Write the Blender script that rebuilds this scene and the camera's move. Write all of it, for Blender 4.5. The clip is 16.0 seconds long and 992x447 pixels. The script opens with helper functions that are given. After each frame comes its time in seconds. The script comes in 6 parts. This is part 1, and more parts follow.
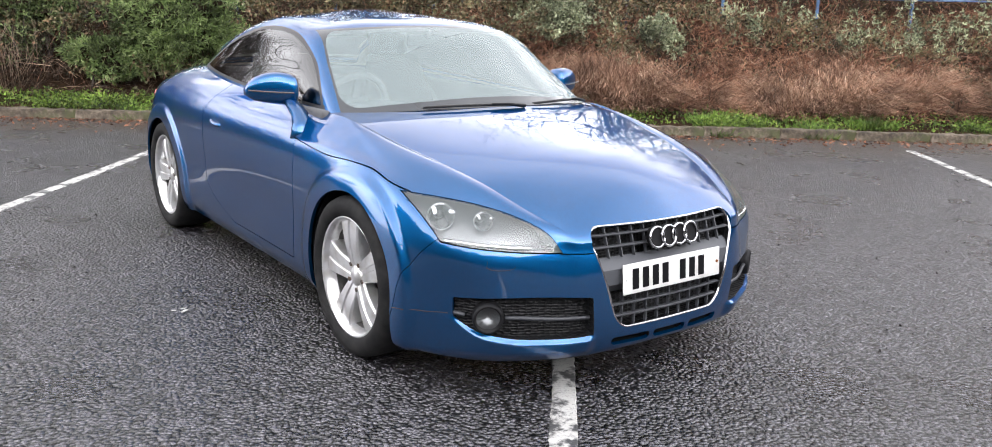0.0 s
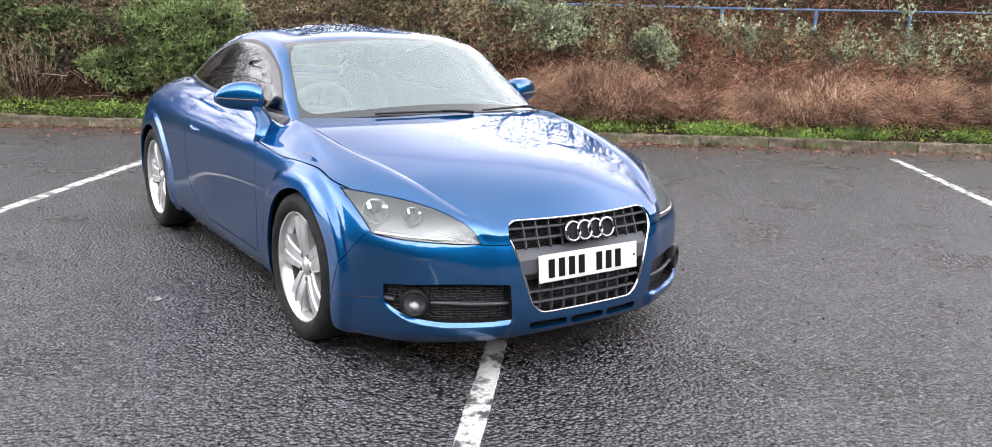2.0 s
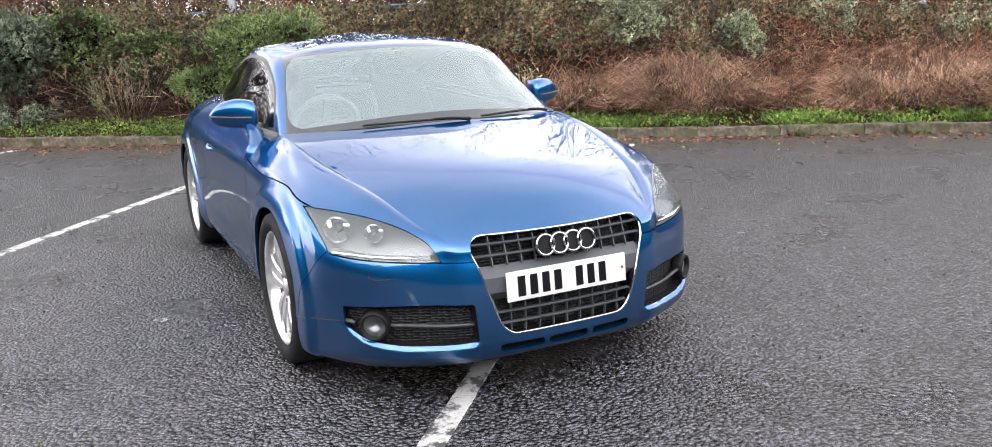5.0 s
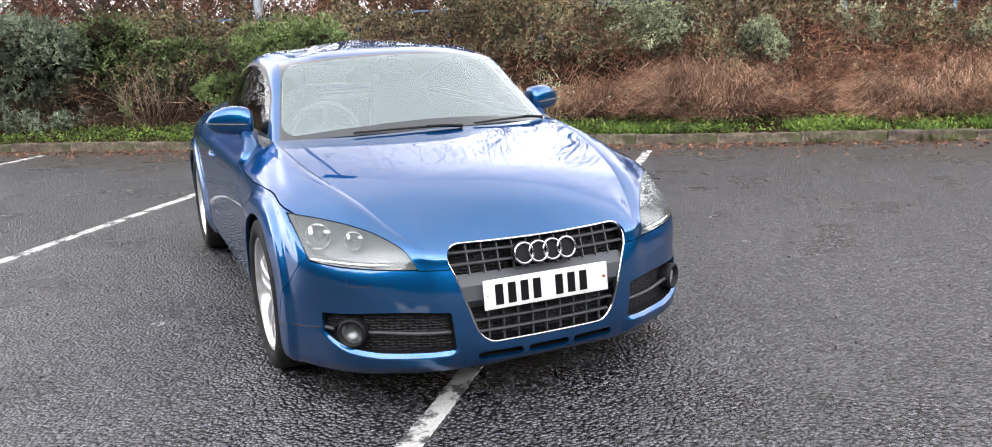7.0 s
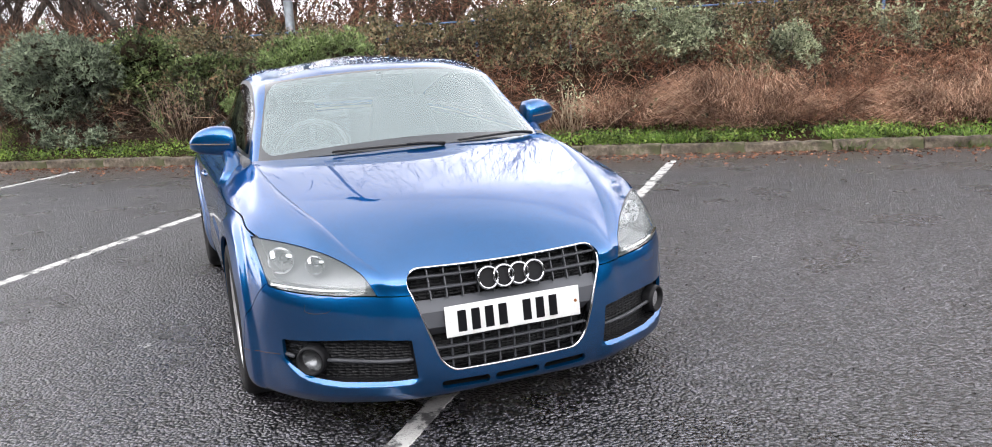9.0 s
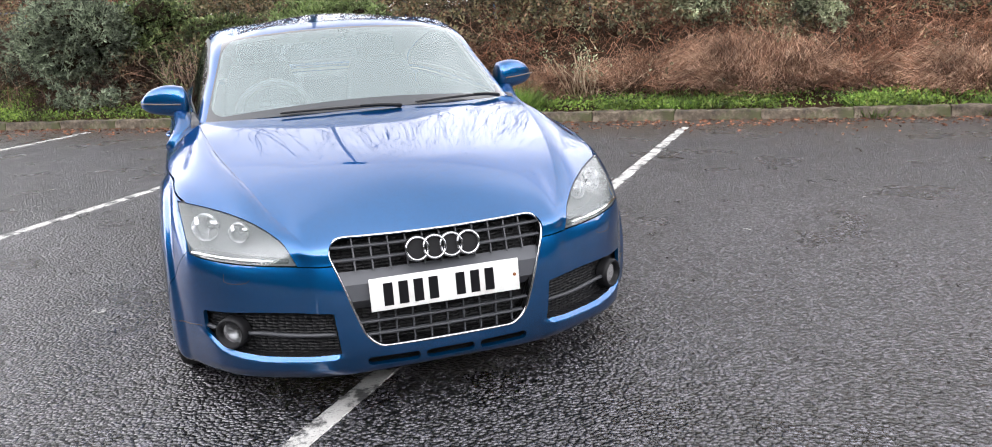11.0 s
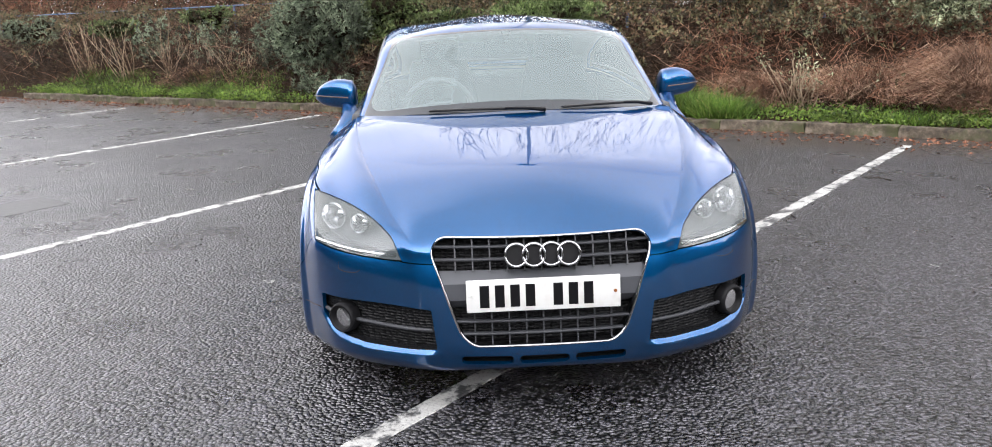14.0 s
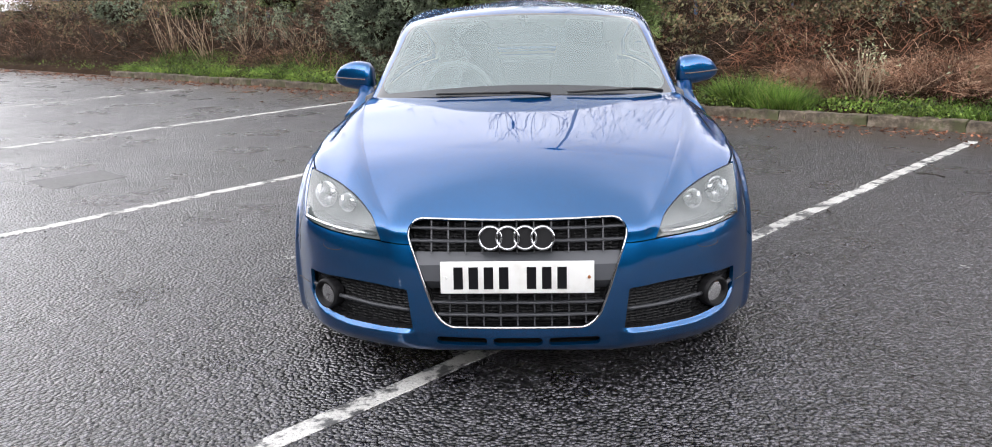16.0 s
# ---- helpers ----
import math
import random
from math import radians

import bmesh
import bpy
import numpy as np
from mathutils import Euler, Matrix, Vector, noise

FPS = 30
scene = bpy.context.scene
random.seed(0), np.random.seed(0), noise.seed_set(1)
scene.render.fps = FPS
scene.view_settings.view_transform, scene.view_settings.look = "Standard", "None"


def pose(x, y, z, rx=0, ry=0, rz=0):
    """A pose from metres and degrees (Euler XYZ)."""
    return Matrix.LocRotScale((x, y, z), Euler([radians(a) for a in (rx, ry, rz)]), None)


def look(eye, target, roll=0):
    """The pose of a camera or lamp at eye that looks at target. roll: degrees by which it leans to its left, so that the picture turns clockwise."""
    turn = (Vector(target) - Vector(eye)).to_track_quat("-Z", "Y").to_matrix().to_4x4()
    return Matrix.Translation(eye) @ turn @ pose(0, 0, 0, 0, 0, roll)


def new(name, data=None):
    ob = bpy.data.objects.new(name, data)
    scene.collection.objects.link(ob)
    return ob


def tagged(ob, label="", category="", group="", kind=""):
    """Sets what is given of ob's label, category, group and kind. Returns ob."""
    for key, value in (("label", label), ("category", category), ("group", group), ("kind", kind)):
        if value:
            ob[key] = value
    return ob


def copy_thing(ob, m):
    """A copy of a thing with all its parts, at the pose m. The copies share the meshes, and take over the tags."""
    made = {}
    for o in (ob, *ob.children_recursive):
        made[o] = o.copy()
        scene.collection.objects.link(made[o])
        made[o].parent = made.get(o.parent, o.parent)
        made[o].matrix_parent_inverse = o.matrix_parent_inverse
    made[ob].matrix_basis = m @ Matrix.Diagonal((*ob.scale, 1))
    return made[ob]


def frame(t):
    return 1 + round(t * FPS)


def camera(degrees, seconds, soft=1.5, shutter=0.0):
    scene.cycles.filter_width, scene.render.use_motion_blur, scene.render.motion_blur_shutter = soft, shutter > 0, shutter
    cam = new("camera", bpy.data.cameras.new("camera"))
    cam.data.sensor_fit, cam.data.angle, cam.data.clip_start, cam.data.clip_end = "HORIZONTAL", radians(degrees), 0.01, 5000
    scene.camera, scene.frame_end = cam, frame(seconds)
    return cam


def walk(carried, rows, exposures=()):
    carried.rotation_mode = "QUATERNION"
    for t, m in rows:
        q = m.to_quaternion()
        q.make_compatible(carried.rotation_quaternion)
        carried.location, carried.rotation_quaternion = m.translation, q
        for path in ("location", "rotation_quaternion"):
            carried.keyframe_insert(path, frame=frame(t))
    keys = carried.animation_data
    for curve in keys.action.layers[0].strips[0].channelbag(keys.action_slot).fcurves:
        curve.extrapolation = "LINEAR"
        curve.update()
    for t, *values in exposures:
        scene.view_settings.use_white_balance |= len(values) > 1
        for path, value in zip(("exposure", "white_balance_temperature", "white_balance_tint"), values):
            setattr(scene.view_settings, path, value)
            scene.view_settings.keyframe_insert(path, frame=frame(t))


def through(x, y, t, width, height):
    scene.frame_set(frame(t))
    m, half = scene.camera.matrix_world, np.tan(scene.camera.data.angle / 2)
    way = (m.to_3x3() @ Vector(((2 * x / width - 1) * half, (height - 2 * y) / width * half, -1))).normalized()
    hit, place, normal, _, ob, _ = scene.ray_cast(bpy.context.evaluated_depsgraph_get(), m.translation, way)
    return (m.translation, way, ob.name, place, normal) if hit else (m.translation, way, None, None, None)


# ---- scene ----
cam = camera(59.8, 16.0, 0.95)
PATH = [
    (0, (-2.384, -4.147, 1.363), (-1.221, -2.592, 0.885), 1.9),
    (0.5, (-2.388, -4.281, 1.367), (-1.289, -2.677, 0.896), 1.3),
    (1, (-2.403, -4.452, 1.35), (-1.33, -2.826, 0.899), 1.0),
    (1.5, (-2.378, -4.555, 1.362), (-1.29, -2.94, 0.905), 1.6),
    (2, (-2.265, -4.632, 1.389), (-1.148, -3.037, 0.933), 1.8),
    (2.5, (-2.145, -4.733, 1.38), (-1.026, -3.14, 0.92), 1.1),
    (3, (-2.013, -4.744, 1.371), (-0.888, -3.161, 0.894), -0.6),
    (3.5, (-1.919, -4.73, 1.385), (-0.831, -3.121, 0.91), -1.6),
    (4, (-1.783, -4.698, 1.404), (-0.772, -3.036, 0.939), -1.6),
    (4.5, (-1.694, -4.728, 1.403), (-0.738, -3.035, 0.934), -1.8),
    (4.7, (-1.66, -4.732, 1.397), (-0.758, -3.01, 0.929), -1.9),
    (7, (-1.428, -4.822, 1.397), (-0.633, -3.041, 0.952), -2.2),
    (7.5, (-1.329, -4.769, 1.401), (-0.533, -2.99, 0.952), -2.3),
    (8, (-1.264, -4.762, 1.41), (-0.475, -2.978, 0.969), -2.5),
    (8.5, (-1.184, -4.781, 1.413), (-0.416, -2.985, 0.985), -3.0),
    (9, (-1.092, -4.825, 1.41), (-0.4, -2.996, 0.988), -3.3),
    (9.2, (-1.069, -4.854, 1.408), (-0.401, -3.017, 0.984), -3.1),
    (11.3, (-0.666, -4.751, 1.351), (-0.069, -2.911, 0.842), -3.1),
    (11.5, (-0.677, -4.763, 1.376), (-0.057, -2.932, 0.862), -2.6),
    (12, (-0.601, -4.777, 1.386), (-0.023, -2.933, 0.873), -2.7),
    (12.5, (-0.483, -4.808, 1.391), (0.012, -2.938, 0.886), -2.6),
    (13, (-0.381, -4.824, 1.38), (0.048, -2.936, 0.877), -2.3),
    (13.5, (-0.328, -4.846, 1.38), (-0.064, -2.928, 0.877), -2.6),
    (14, (-0.264, -4.818, 1.377), (-0.185, -2.878, 0.896), -1.9),
    (14.5, (-0.181, -4.738, 1.372), (-0.177, -2.793, 0.908), 0.3),
    (15, (-0.105, -4.717, 1.361), (-0.083, -2.774, 0.886), -0.1),
    (15.5, (0.004, -4.774, 1.36), (0.027, -2.835, 0.869), -0.7),
    (16, (0.09, -4.841, 1.361), (-0.019, -2.91, 0.855), -1.4),
]
walk(cam, [(t, look(eye, target, roll)) for t, eye, target, roll in PATH], ((0.0, 1.42), (2.5, 1.52), (8.5, 1.41), (11.5, 1.42), (14.0, 1.27), (16.0, 1.17)))

# ---- light ----
world = bpy.data.worlds.new("overcast_sky")
scene.world = world
world.use_nodes = True
wn, wl = world.node_tree.nodes, world.node_tree.links
wn.clear()
w_out = wn.new("ShaderNodeOutputWorld")
w_bg = wn.new("ShaderNodeBackground")
w_sky = wn.new("ShaderNodeTexSky")
w_sky.sky_type = "NISHITA"
w_sky.sun_disc = False
w_sky.sun_elevation = radians(60)
w_sky.sun_rotation = radians(-150)
w_hsv = wn.new("ShaderNodeHueSaturation")
w_hsv.inputs["Saturation"].default_value = 0.02
w_co = wn.new("ShaderNodeTexCoord")
w_map = wn.new("ShaderNodeMapping")
w_map.inputs["Scale"].default_value = (1.0, 1.0, 2.6)
w_noise = wn.new("ShaderNodeTexNoise")
w_noise.inputs["Scale"].default_value = 1.6
w_noise.inputs["Detail"].default_value = 6
w_ramp = wn.new("ShaderNodeMapRange")
w_ramp.inputs["From Min"].default_value = 0.35
w_ramp.inputs["From Max"].default_value = 0.68
w_ramp.inputs["To Min"].default_value = 0.8
w_ramp.inputs["To Max"].default_value = 1.2
w_mul = wn.new("ShaderNodeVectorMath")
w_mul.operation = "MULTIPLY"
wl.new(w_sky.outputs[0], w_hsv.inputs["Color"])
wl.new(w_co.outputs["Generated"], w_map.inputs["Vector"])
wl.new(w_map.outputs[0], w_noise.inputs["Vector"])
wl.new(w_noise.outputs[0], w_ramp.inputs["Value"])
wl.new(w_hsv.outputs[0], w_mul.inputs[0])
wl.new(w_ramp.outputs[0], w_mul.inputs[1])
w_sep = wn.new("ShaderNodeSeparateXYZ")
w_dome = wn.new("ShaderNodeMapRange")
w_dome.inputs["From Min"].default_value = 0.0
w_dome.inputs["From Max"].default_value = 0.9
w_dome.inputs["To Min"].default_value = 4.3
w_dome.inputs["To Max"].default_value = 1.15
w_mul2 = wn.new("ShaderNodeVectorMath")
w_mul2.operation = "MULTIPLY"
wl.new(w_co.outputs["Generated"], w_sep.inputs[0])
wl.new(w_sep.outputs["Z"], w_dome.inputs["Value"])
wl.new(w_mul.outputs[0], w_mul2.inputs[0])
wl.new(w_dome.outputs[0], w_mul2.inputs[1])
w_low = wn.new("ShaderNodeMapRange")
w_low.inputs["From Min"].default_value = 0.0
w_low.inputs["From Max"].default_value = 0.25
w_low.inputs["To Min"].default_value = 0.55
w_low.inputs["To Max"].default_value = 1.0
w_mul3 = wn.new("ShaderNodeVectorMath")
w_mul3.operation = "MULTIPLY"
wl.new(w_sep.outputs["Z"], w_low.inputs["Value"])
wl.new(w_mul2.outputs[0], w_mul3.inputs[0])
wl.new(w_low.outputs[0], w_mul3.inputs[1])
w_tint = wn.new("ShaderNodeVectorMath")
w_tint.operation = "MULTIPLY"
w_tint.inputs[1].default_value = (1.0, 0.99, 1.03)
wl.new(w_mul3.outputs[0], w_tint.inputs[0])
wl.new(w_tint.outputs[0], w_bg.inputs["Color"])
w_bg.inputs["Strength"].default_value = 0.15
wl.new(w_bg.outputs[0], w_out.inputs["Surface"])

sun = new("sun", bpy.data.lights.new("sun", "SUN"))
sun.data.energy = 0.5
sun.data.angle = radians(160)
sun.data.color = (1.0, 0.96, 0.9)
sun.matrix_world = look((-7.5, -13, 26), (0, 0, 0))


# ---- materials ----
def material(name, colour, rough=0.5, metal=0.0, **more):
    m = bpy.data.materials.new(name)
    m.use_nodes = True
    b = m.node_tree.nodes["Principled BSDF"]
    b.inputs["Base Color"].default_value = (*colour, 1)
    b.inputs["Roughness"].default_value = rough
    b.inputs["Metallic"].default_value = metal
    for key, value in more.items():
        b.inputs[key.replace("_", " ")].default_value = value
    return m


def node(m, kind, **inputs):
    n = m.node_tree.nodes.new(kind)
    for key, value in inputs.items():
        n.inputs[key.replace("_", " ")].default_value = value
    return n


def link(m, a, b):
    m.node_tree.links.new(a, b)


def shader(m):
    return m.node_tree.nodes["Principled BSDF"]


def object_space(m, scale=1.0):
    co = m.node_tree.nodes.new("ShaderNodeTexCoord")
    if scale == 1.0:
        return co.outputs["Object"]
    mp = node(m, "ShaderNodeMapping", Scale=(scale, scale, scale))
    link(m, co.outputs["Object"], mp.inputs["Vector"])
    return mp.outputs[0]


def noise_of(m, scale, detail=4, rough=0.55, space=None):
    n = node(m, "ShaderNodeTexNoise", Scale=scale, Detail=detail, Roughness=rough)
    link(m, space or object_space(m), n.inputs["Vector"])
    return n.outputs[0]


def ramp(m, value, stops):
    r = m.node_tree.nodes.new("ShaderNodeValToRGB")
    e = r.color_ramp.elements
    while len(e) < len(stops):
        e.new(0.5)
    for el, (p, c) in zip(e, stops):
        el.position = p
        el.color = (*c, 1) if len(c) == 3 else c
    link(m, value, r.inputs[0])
    return r.outputs[0]


def span(m, value, a, b, lo, hi):
    r = m.node_tree.nodes.new("ShaderNodeMapRange")
    for i, v in enumerate((a, b, lo, hi)):
        r.inputs[i + 1].default_value = v
    link(m, value, r.inputs[0])
    return r.outputs[0]


def mixed(m, fac, a, b, mode="MIX"):
    x = m.node_tree.nodes.new("ShaderNodeMix")
    x.data_type, x.blend_type = "RGBA", mode
    for sock, v in ((x.inputs[0], fac), (x.inputs[6], a), (x.inputs[7], b)):
        if isinstance(v, (int, float)):
            sock.default_value = v
        elif isinstance(v, tuple):
            sock.default_value = (*v, 1)
        else:
            link(m, v, sock)
    return x.outputs[2]


def bump(m, height, strength, distance):
    b = node(m, "ShaderNodeBump", Strength=strength, Distance=distance)
    link(m, height, b.inputs["Height"])
    link(m, b.outputs[0], shader(m).inputs["Normal"])
    return b


# car
PAINT = material("blue_metallic_paint", (0.008, 0.06, 0.23), 0.34, 0.93, Coat_Weight=1.0, Coat_Roughness=0.01, Coat_IOR=1.7, Specular_Tint=(0.08, 0.34, 0.41, 1.0), Specular_IOR_Level=0.1)
fl = node(PAINT, "ShaderNodeTexVoronoi", Scale=900.0)
link(PAINT, object_space(PAINT), fl.inputs["Vector"])
link(PAINT, mixed(PAINT, span(PAINT, fl.outputs["Distance"], 0, 0.8, 0, 1), (0.0008, 0.138, 0.40), (0.0004, 0.050, 0.158)), shader(PAINT).inputs["Base Color"])
link(PAINT, span(PAINT, noise_of(PAINT, 3.0), 0.3, 0.75, 0.0, 0.012), shader(PAINT).inputs["Coat Roughness"])
BLACK = material("black_plastic", (0.009, 0.009, 0.010), 0.5, Specular_IOR_Level=0.15)
bump(BLACK, noise_of(BLACK, 700, 2), 0.15, 0.001)
GREY = material("grey_satin_plastic", (0.07, 0.073, 0.082), 0.42, Specular_IOR_Level=0.35)
link(GREY, span(GREY, noise_of(GREY, 9), 0.3, 0.7, 0.36, 0.5), shader(GREY).inputs["Roughness"])
GRILLE = material("dark_grey_grille_plastic", (0.042, 0.044, 0.05), 0.4, Specular_IOR_Level=0.4)
link(GRILLE, span(GRILLE, noise_of(GRILLE, 12), 0.3, 0.7, 0.33, 0.52), shader(GRILLE).inputs["Roughness"])
CHROME = material("chrome", (0.50, 0.51, 0.53), 0.14, 1.0)
SILVER = material("silver_alloy", (0.72, 0.72, 0.73), 0.32, 0.75, Coat_Weight=0.5, Coat_Roughness=0.1)
link(SILVER, mixed(SILVER, ramp(SILVER, noise_of(SILVER, 14, 6), [(0.45, (0, 0, 0)), (0.75, (1, 1, 1))]), (0.66, 0.66, 0.67), (0.46, 0.44, 0.41)), shader(SILVER).inputs["Base Color"])
# darkened alloy: the shade between the spokes is put into the barrel colour
GAP_ALLOY = material("gap_shade_alloy", (0.2, 0.19, 0.18), 0.5, 0.6)
link(GAP_ALLOY, ramp(GAP_ALLOY, noise_of(GAP_ALLOY, 16, 6), [(0.35, (0.10, 0.095, 0.09)), (0.7, (0.27, 0.26, 0.25))]), shader(GAP_ALLOY).inputs["Base Color"])
RUBBER = material("tyre_rubber", (0.012, 0.012, 0.013), 0.72, Specular_IOR_Level=0.15)
link(RUBBER, ramp(RUBBER, noise_of(RUBBER, 18, 6), [(0.35, (0.008, 0.008, 0.009)), (0.7, (0.022, 0.0215, 0.021))]), shader(RUBBER).inputs["Base Color"])
SEAL = material("window_seal", (0.012, 0.012, 0.013), 0.45)
DARK = material("underbody_black", (0.005, 0.005, 0.006), 0.8, Specular_IOR_Level=0.15)
STEEL = material("brake_disc_steel", (0.35, 0.33, 0.31), 0.35, 1.0)
link(STEEL, ramp(STEEL, noise_of(STEEL, 30, 5), [(0.4, (0.16, 0.15, 0.14)), (0.7, (0.13, 0.07, 0.04))]), shader(STEEL).inputs["Base Color"])
CABIN = material("cabin_charcoal_trim", (0.075, 0.076, 0.08), 0.7)
bump(CABIN, noise_of(CABIN, 260, 3), 0.2, 0.001)
LEATHER = material("black_leather", (0.06, 0.059, 0.06), 0.5)
bump(LEATHER, noise_of(LEATHER, 120, 4), 0.25, 0.002)
LINER = material("light_grey_headlining", (0.42, 0.42, 0.41), 0.9)
PLATE = material("white_number_plate", (0.82, 0.82, 0.80), 0.32, Coat_Weight=0.3)
link(PLATE, ramp(PLATE, noise_of(PLATE, 16, 6), [(0.5, (0.60, 0.60, 0.585)), (0.8, (0.50, 0.48, 0.45))]), shader(PLATE).inputs["Base Color"])
YELLOW = material("yellow_number_plate", (0.75, 0.55, 0.05), 0.35)
INK = material("black_ink", (0.006, 0.006, 0.007), 0.4, Specular_IOR_Level=0.1)
RUST = material("rust", (0.22, 0.075, 0.02), 0.85)
RED = material("red_lamp_lens", (0.35, 0.01, 0.01), 0.12, Coat_Weight=1.0)
REFLECTOR = material("lamp_reflector", (0.72, 0.73, 0.74), 0.16, 1.0)
LAMPGREY = material("lamp_bezel_grey", (0.08, 0.082, 0.086), 0.35, 0.3)
DULL = material("dull_reflector", (0.62, 0.625, 0.635), 0.2, 0.9)
FOGBOWL = material("fog_lamp_reflector", (0.20, 0.203, 0.21), 0.3, 0.9)
LAMPBODY = material("lamp_housing_grey", (0.17, 0.172, 0.176), 0.38, 0.5)
link(LAMPBODY, span(LAMPBODY, noise_of(LAMPBODY, 14), 0.3, 0.7, 0.28, 0.45), shader(LAMPBODY).inputs["Roughness"])


def glass(name, tint, rough=0.0, haze=0.0, ior=1.52):
    m = bpy.data.materials.new(name)
    m.use_nodes = True
    t = m.node_tree
    t.nodes.remove(t.nodes["Principled BSDF"])
    out = t.nodes["Material Output"]
    tr = t.nodes.new("ShaderNodeBsdfTransparent")
    tr.inputs["Color"].default_value = (*tint, 1)
    gl = t.nodes.new("ShaderNodeBsdfGlossy")
    gl.inputs["Roughness"].default_value = rough
    fr = t.nodes.new("ShaderNodeFresnel")
    fr.inputs["IOR"].default_value = ior
    mx = t.nodes.new("ShaderNodeMixShader")
    m.node_tree.links.new(fr.outputs[0], mx.inputs[0])
    m.node_tree.links.new(tr.outputs[0], mx.inputs[1])
    m.node_tree.links.new(gl.outputs[0], mx.inputs[2])
    df = t.nodes.new("ShaderNodeBsdfDiffuse")
    df.inputs["Color"].default_value = (0.64, 0.78, 0.80, 1)
    m2 = t.nodes.new("ShaderNodeMixShader")
    m2.inputs[0].default_value = haze
    m.node_tree.links.new(mx.outputs[0], m2.inputs[1])
    m.node_tree.links.new(df.outputs[0], m2.inputs[2])
    m.node_tree.links.new(m2.outputs[0], out.inputs["Surface"])
    return m


# mist haze raised to stand in for the pale sky reflected in the glass
GLASS = glass("misted_sky_pale_glass", (0.56, 0.66, 0.67), 0.0, 0.18, 1.75)
TINTED = glass("tinted_side_glass", (0.13, 0.145, 0.145), 0.0, 0.0, 1.75)
CLEAR = glass("clear_lamp_lens", (0.93, 0.94, 0.94), 0.02)
HAZED = glass("hazed_lamp_lens", (0.92, 0.93, 0.94), 0.02, 0.06, 1.8)
PROJECTOR = material("projector_glass", (0.05, 0.052, 0.055), 0.05, 0.3, Coat_Weight=1.0)
MESHBLACK = material("black_honeycomb_plastic", (0.007, 0.007, 0.008), 0.5, Specular_IOR_Level=0.25)
hc = node(MESHBLACK, "ShaderNodeTexVoronoi", Scale=48.0, Randomness=0.35)
hm = node(MESHBLACK, "ShaderNodeMapping", Scale=(1.0, 1.0, 2.0))
link(MESHBLACK, object_space(MESHBLACK), hm.inputs["Vector"])
link(MESHBLACK, hm.outputs[0], hc.inputs["Vector"])
bump(MESHBLACK, hc.outputs["Distance"], 0.9, 0.01)


# ---- building tools ----
def thing(name, label, category, group="", kind="", at=(0, 0, 0)):
    e = new(name)
    e.location = at
    e.empty_display_size = 0.1
    return tagged(e, label, category, group, kind)


def finish(bm, name, mat, smooth=True):
    me = bpy.data.meshes.new(name)
    bm.to_mesh(me)
    bm.free()
    me.materials.append(mat)
    if smooth:
        me.polygons.foreach_set("use_smooth", [True] * len(me.polygons))
    return me


def part(name, bm, mat, parent=None, label="", smooth=True):
    """One bmesh as one mesh object under a thing or a part; the mesh is in world coordinates."""
    me = finish(bm, name, mat, smooth)
    return hang(name, me, parent, label)


def hang(name, me, parent=None, label=""):
    ob = new(name, me)
    if parent is not None:
        ob.parent = parent
        base = parent
        shift = Vector((0, 0, 0))
        while base is not None:
            shift += base.location
            base = base.parent
        ob.location = -shift
    if label:
        ob["label"] = label
    return ob


def box(bm, x, y, z, sx, sy, sz, m=None, bevel=0.0):
    r = bmesh.ops.create_cube(bm, size=1)
    v = r["verts"]
    bmesh.ops.scale(bm, vec=(sx, sy, sz), verts=v)
    if bevel:
        es = list({e for q in v for e in q.link_edges})
        v = bmesh.ops.bevel(bm, geom=es, offset=bevel, segments=2, affect="EDGES", profile=0.6)["verts"]
        v = list({q for q in v} | {q for q in bm.verts if q in v})
    bmesh.ops.translate(bm, vec=(x, y, z), verts=v)
    if m is not None:
        bmesh.ops.transform(bm, matrix=m, verts=v)
    return v


def turned(profile, steps=48, axis="X"):
    """A body turned round the x axis from (along, radius) pairs."""
    bm = bmesh.new()
    rings = []
    for a, r in profile:
        rings.append([bm.verts.new((a, r * math.cos(2 * math.pi * i / steps), r * math.sin(2 * math.pi * i / steps))) for i in range(steps)])
    for p, q in zip(rings, rings[1:]):
        for i in range(steps):
            j = (i + 1) % steps
            bm.faces.new((p[i], p[j], q[j], q[i]))
    return bm


def tube(bm, pts, radius, sides=8, taper=None, flat=1.0):
    """A round bar along points."""
    pts = [Vector(p) for p in pts]
    rings = []
    up = Vector((0.13, 0.21, 0.97))
    for i, p in enumerate(pts):
        d = (pts[min(i + 1, len(pts) - 1)] - pts[max(i - 1, 0)]).normalized()
        a = d.cross(up)
        if a.length < 1e-3:
            a = d.cross(Vector((1, 0, 0)))
        a.normalize()
        b = a.cross(d).normalized()
        r = radius if taper is None else radius + (taper - radius) * i / (len(pts) - 1)
        rings.append([bm.verts.new(p + (a * math.cos(2 * math.pi * k / sides) + b * flat * math.sin(2 * math.pi * k / sides)) * r) for k in range(sides)])
    for p, q in zip(rings, rings[1:]):
        for k in range(sides):
            bm.faces.new((p[k], p[(k + 1) % sides], q[(k + 1) % sides], q[k]))
    bm.faces.new(list(reversed(rings[0])))
    bm.faces.new(rings[-1])


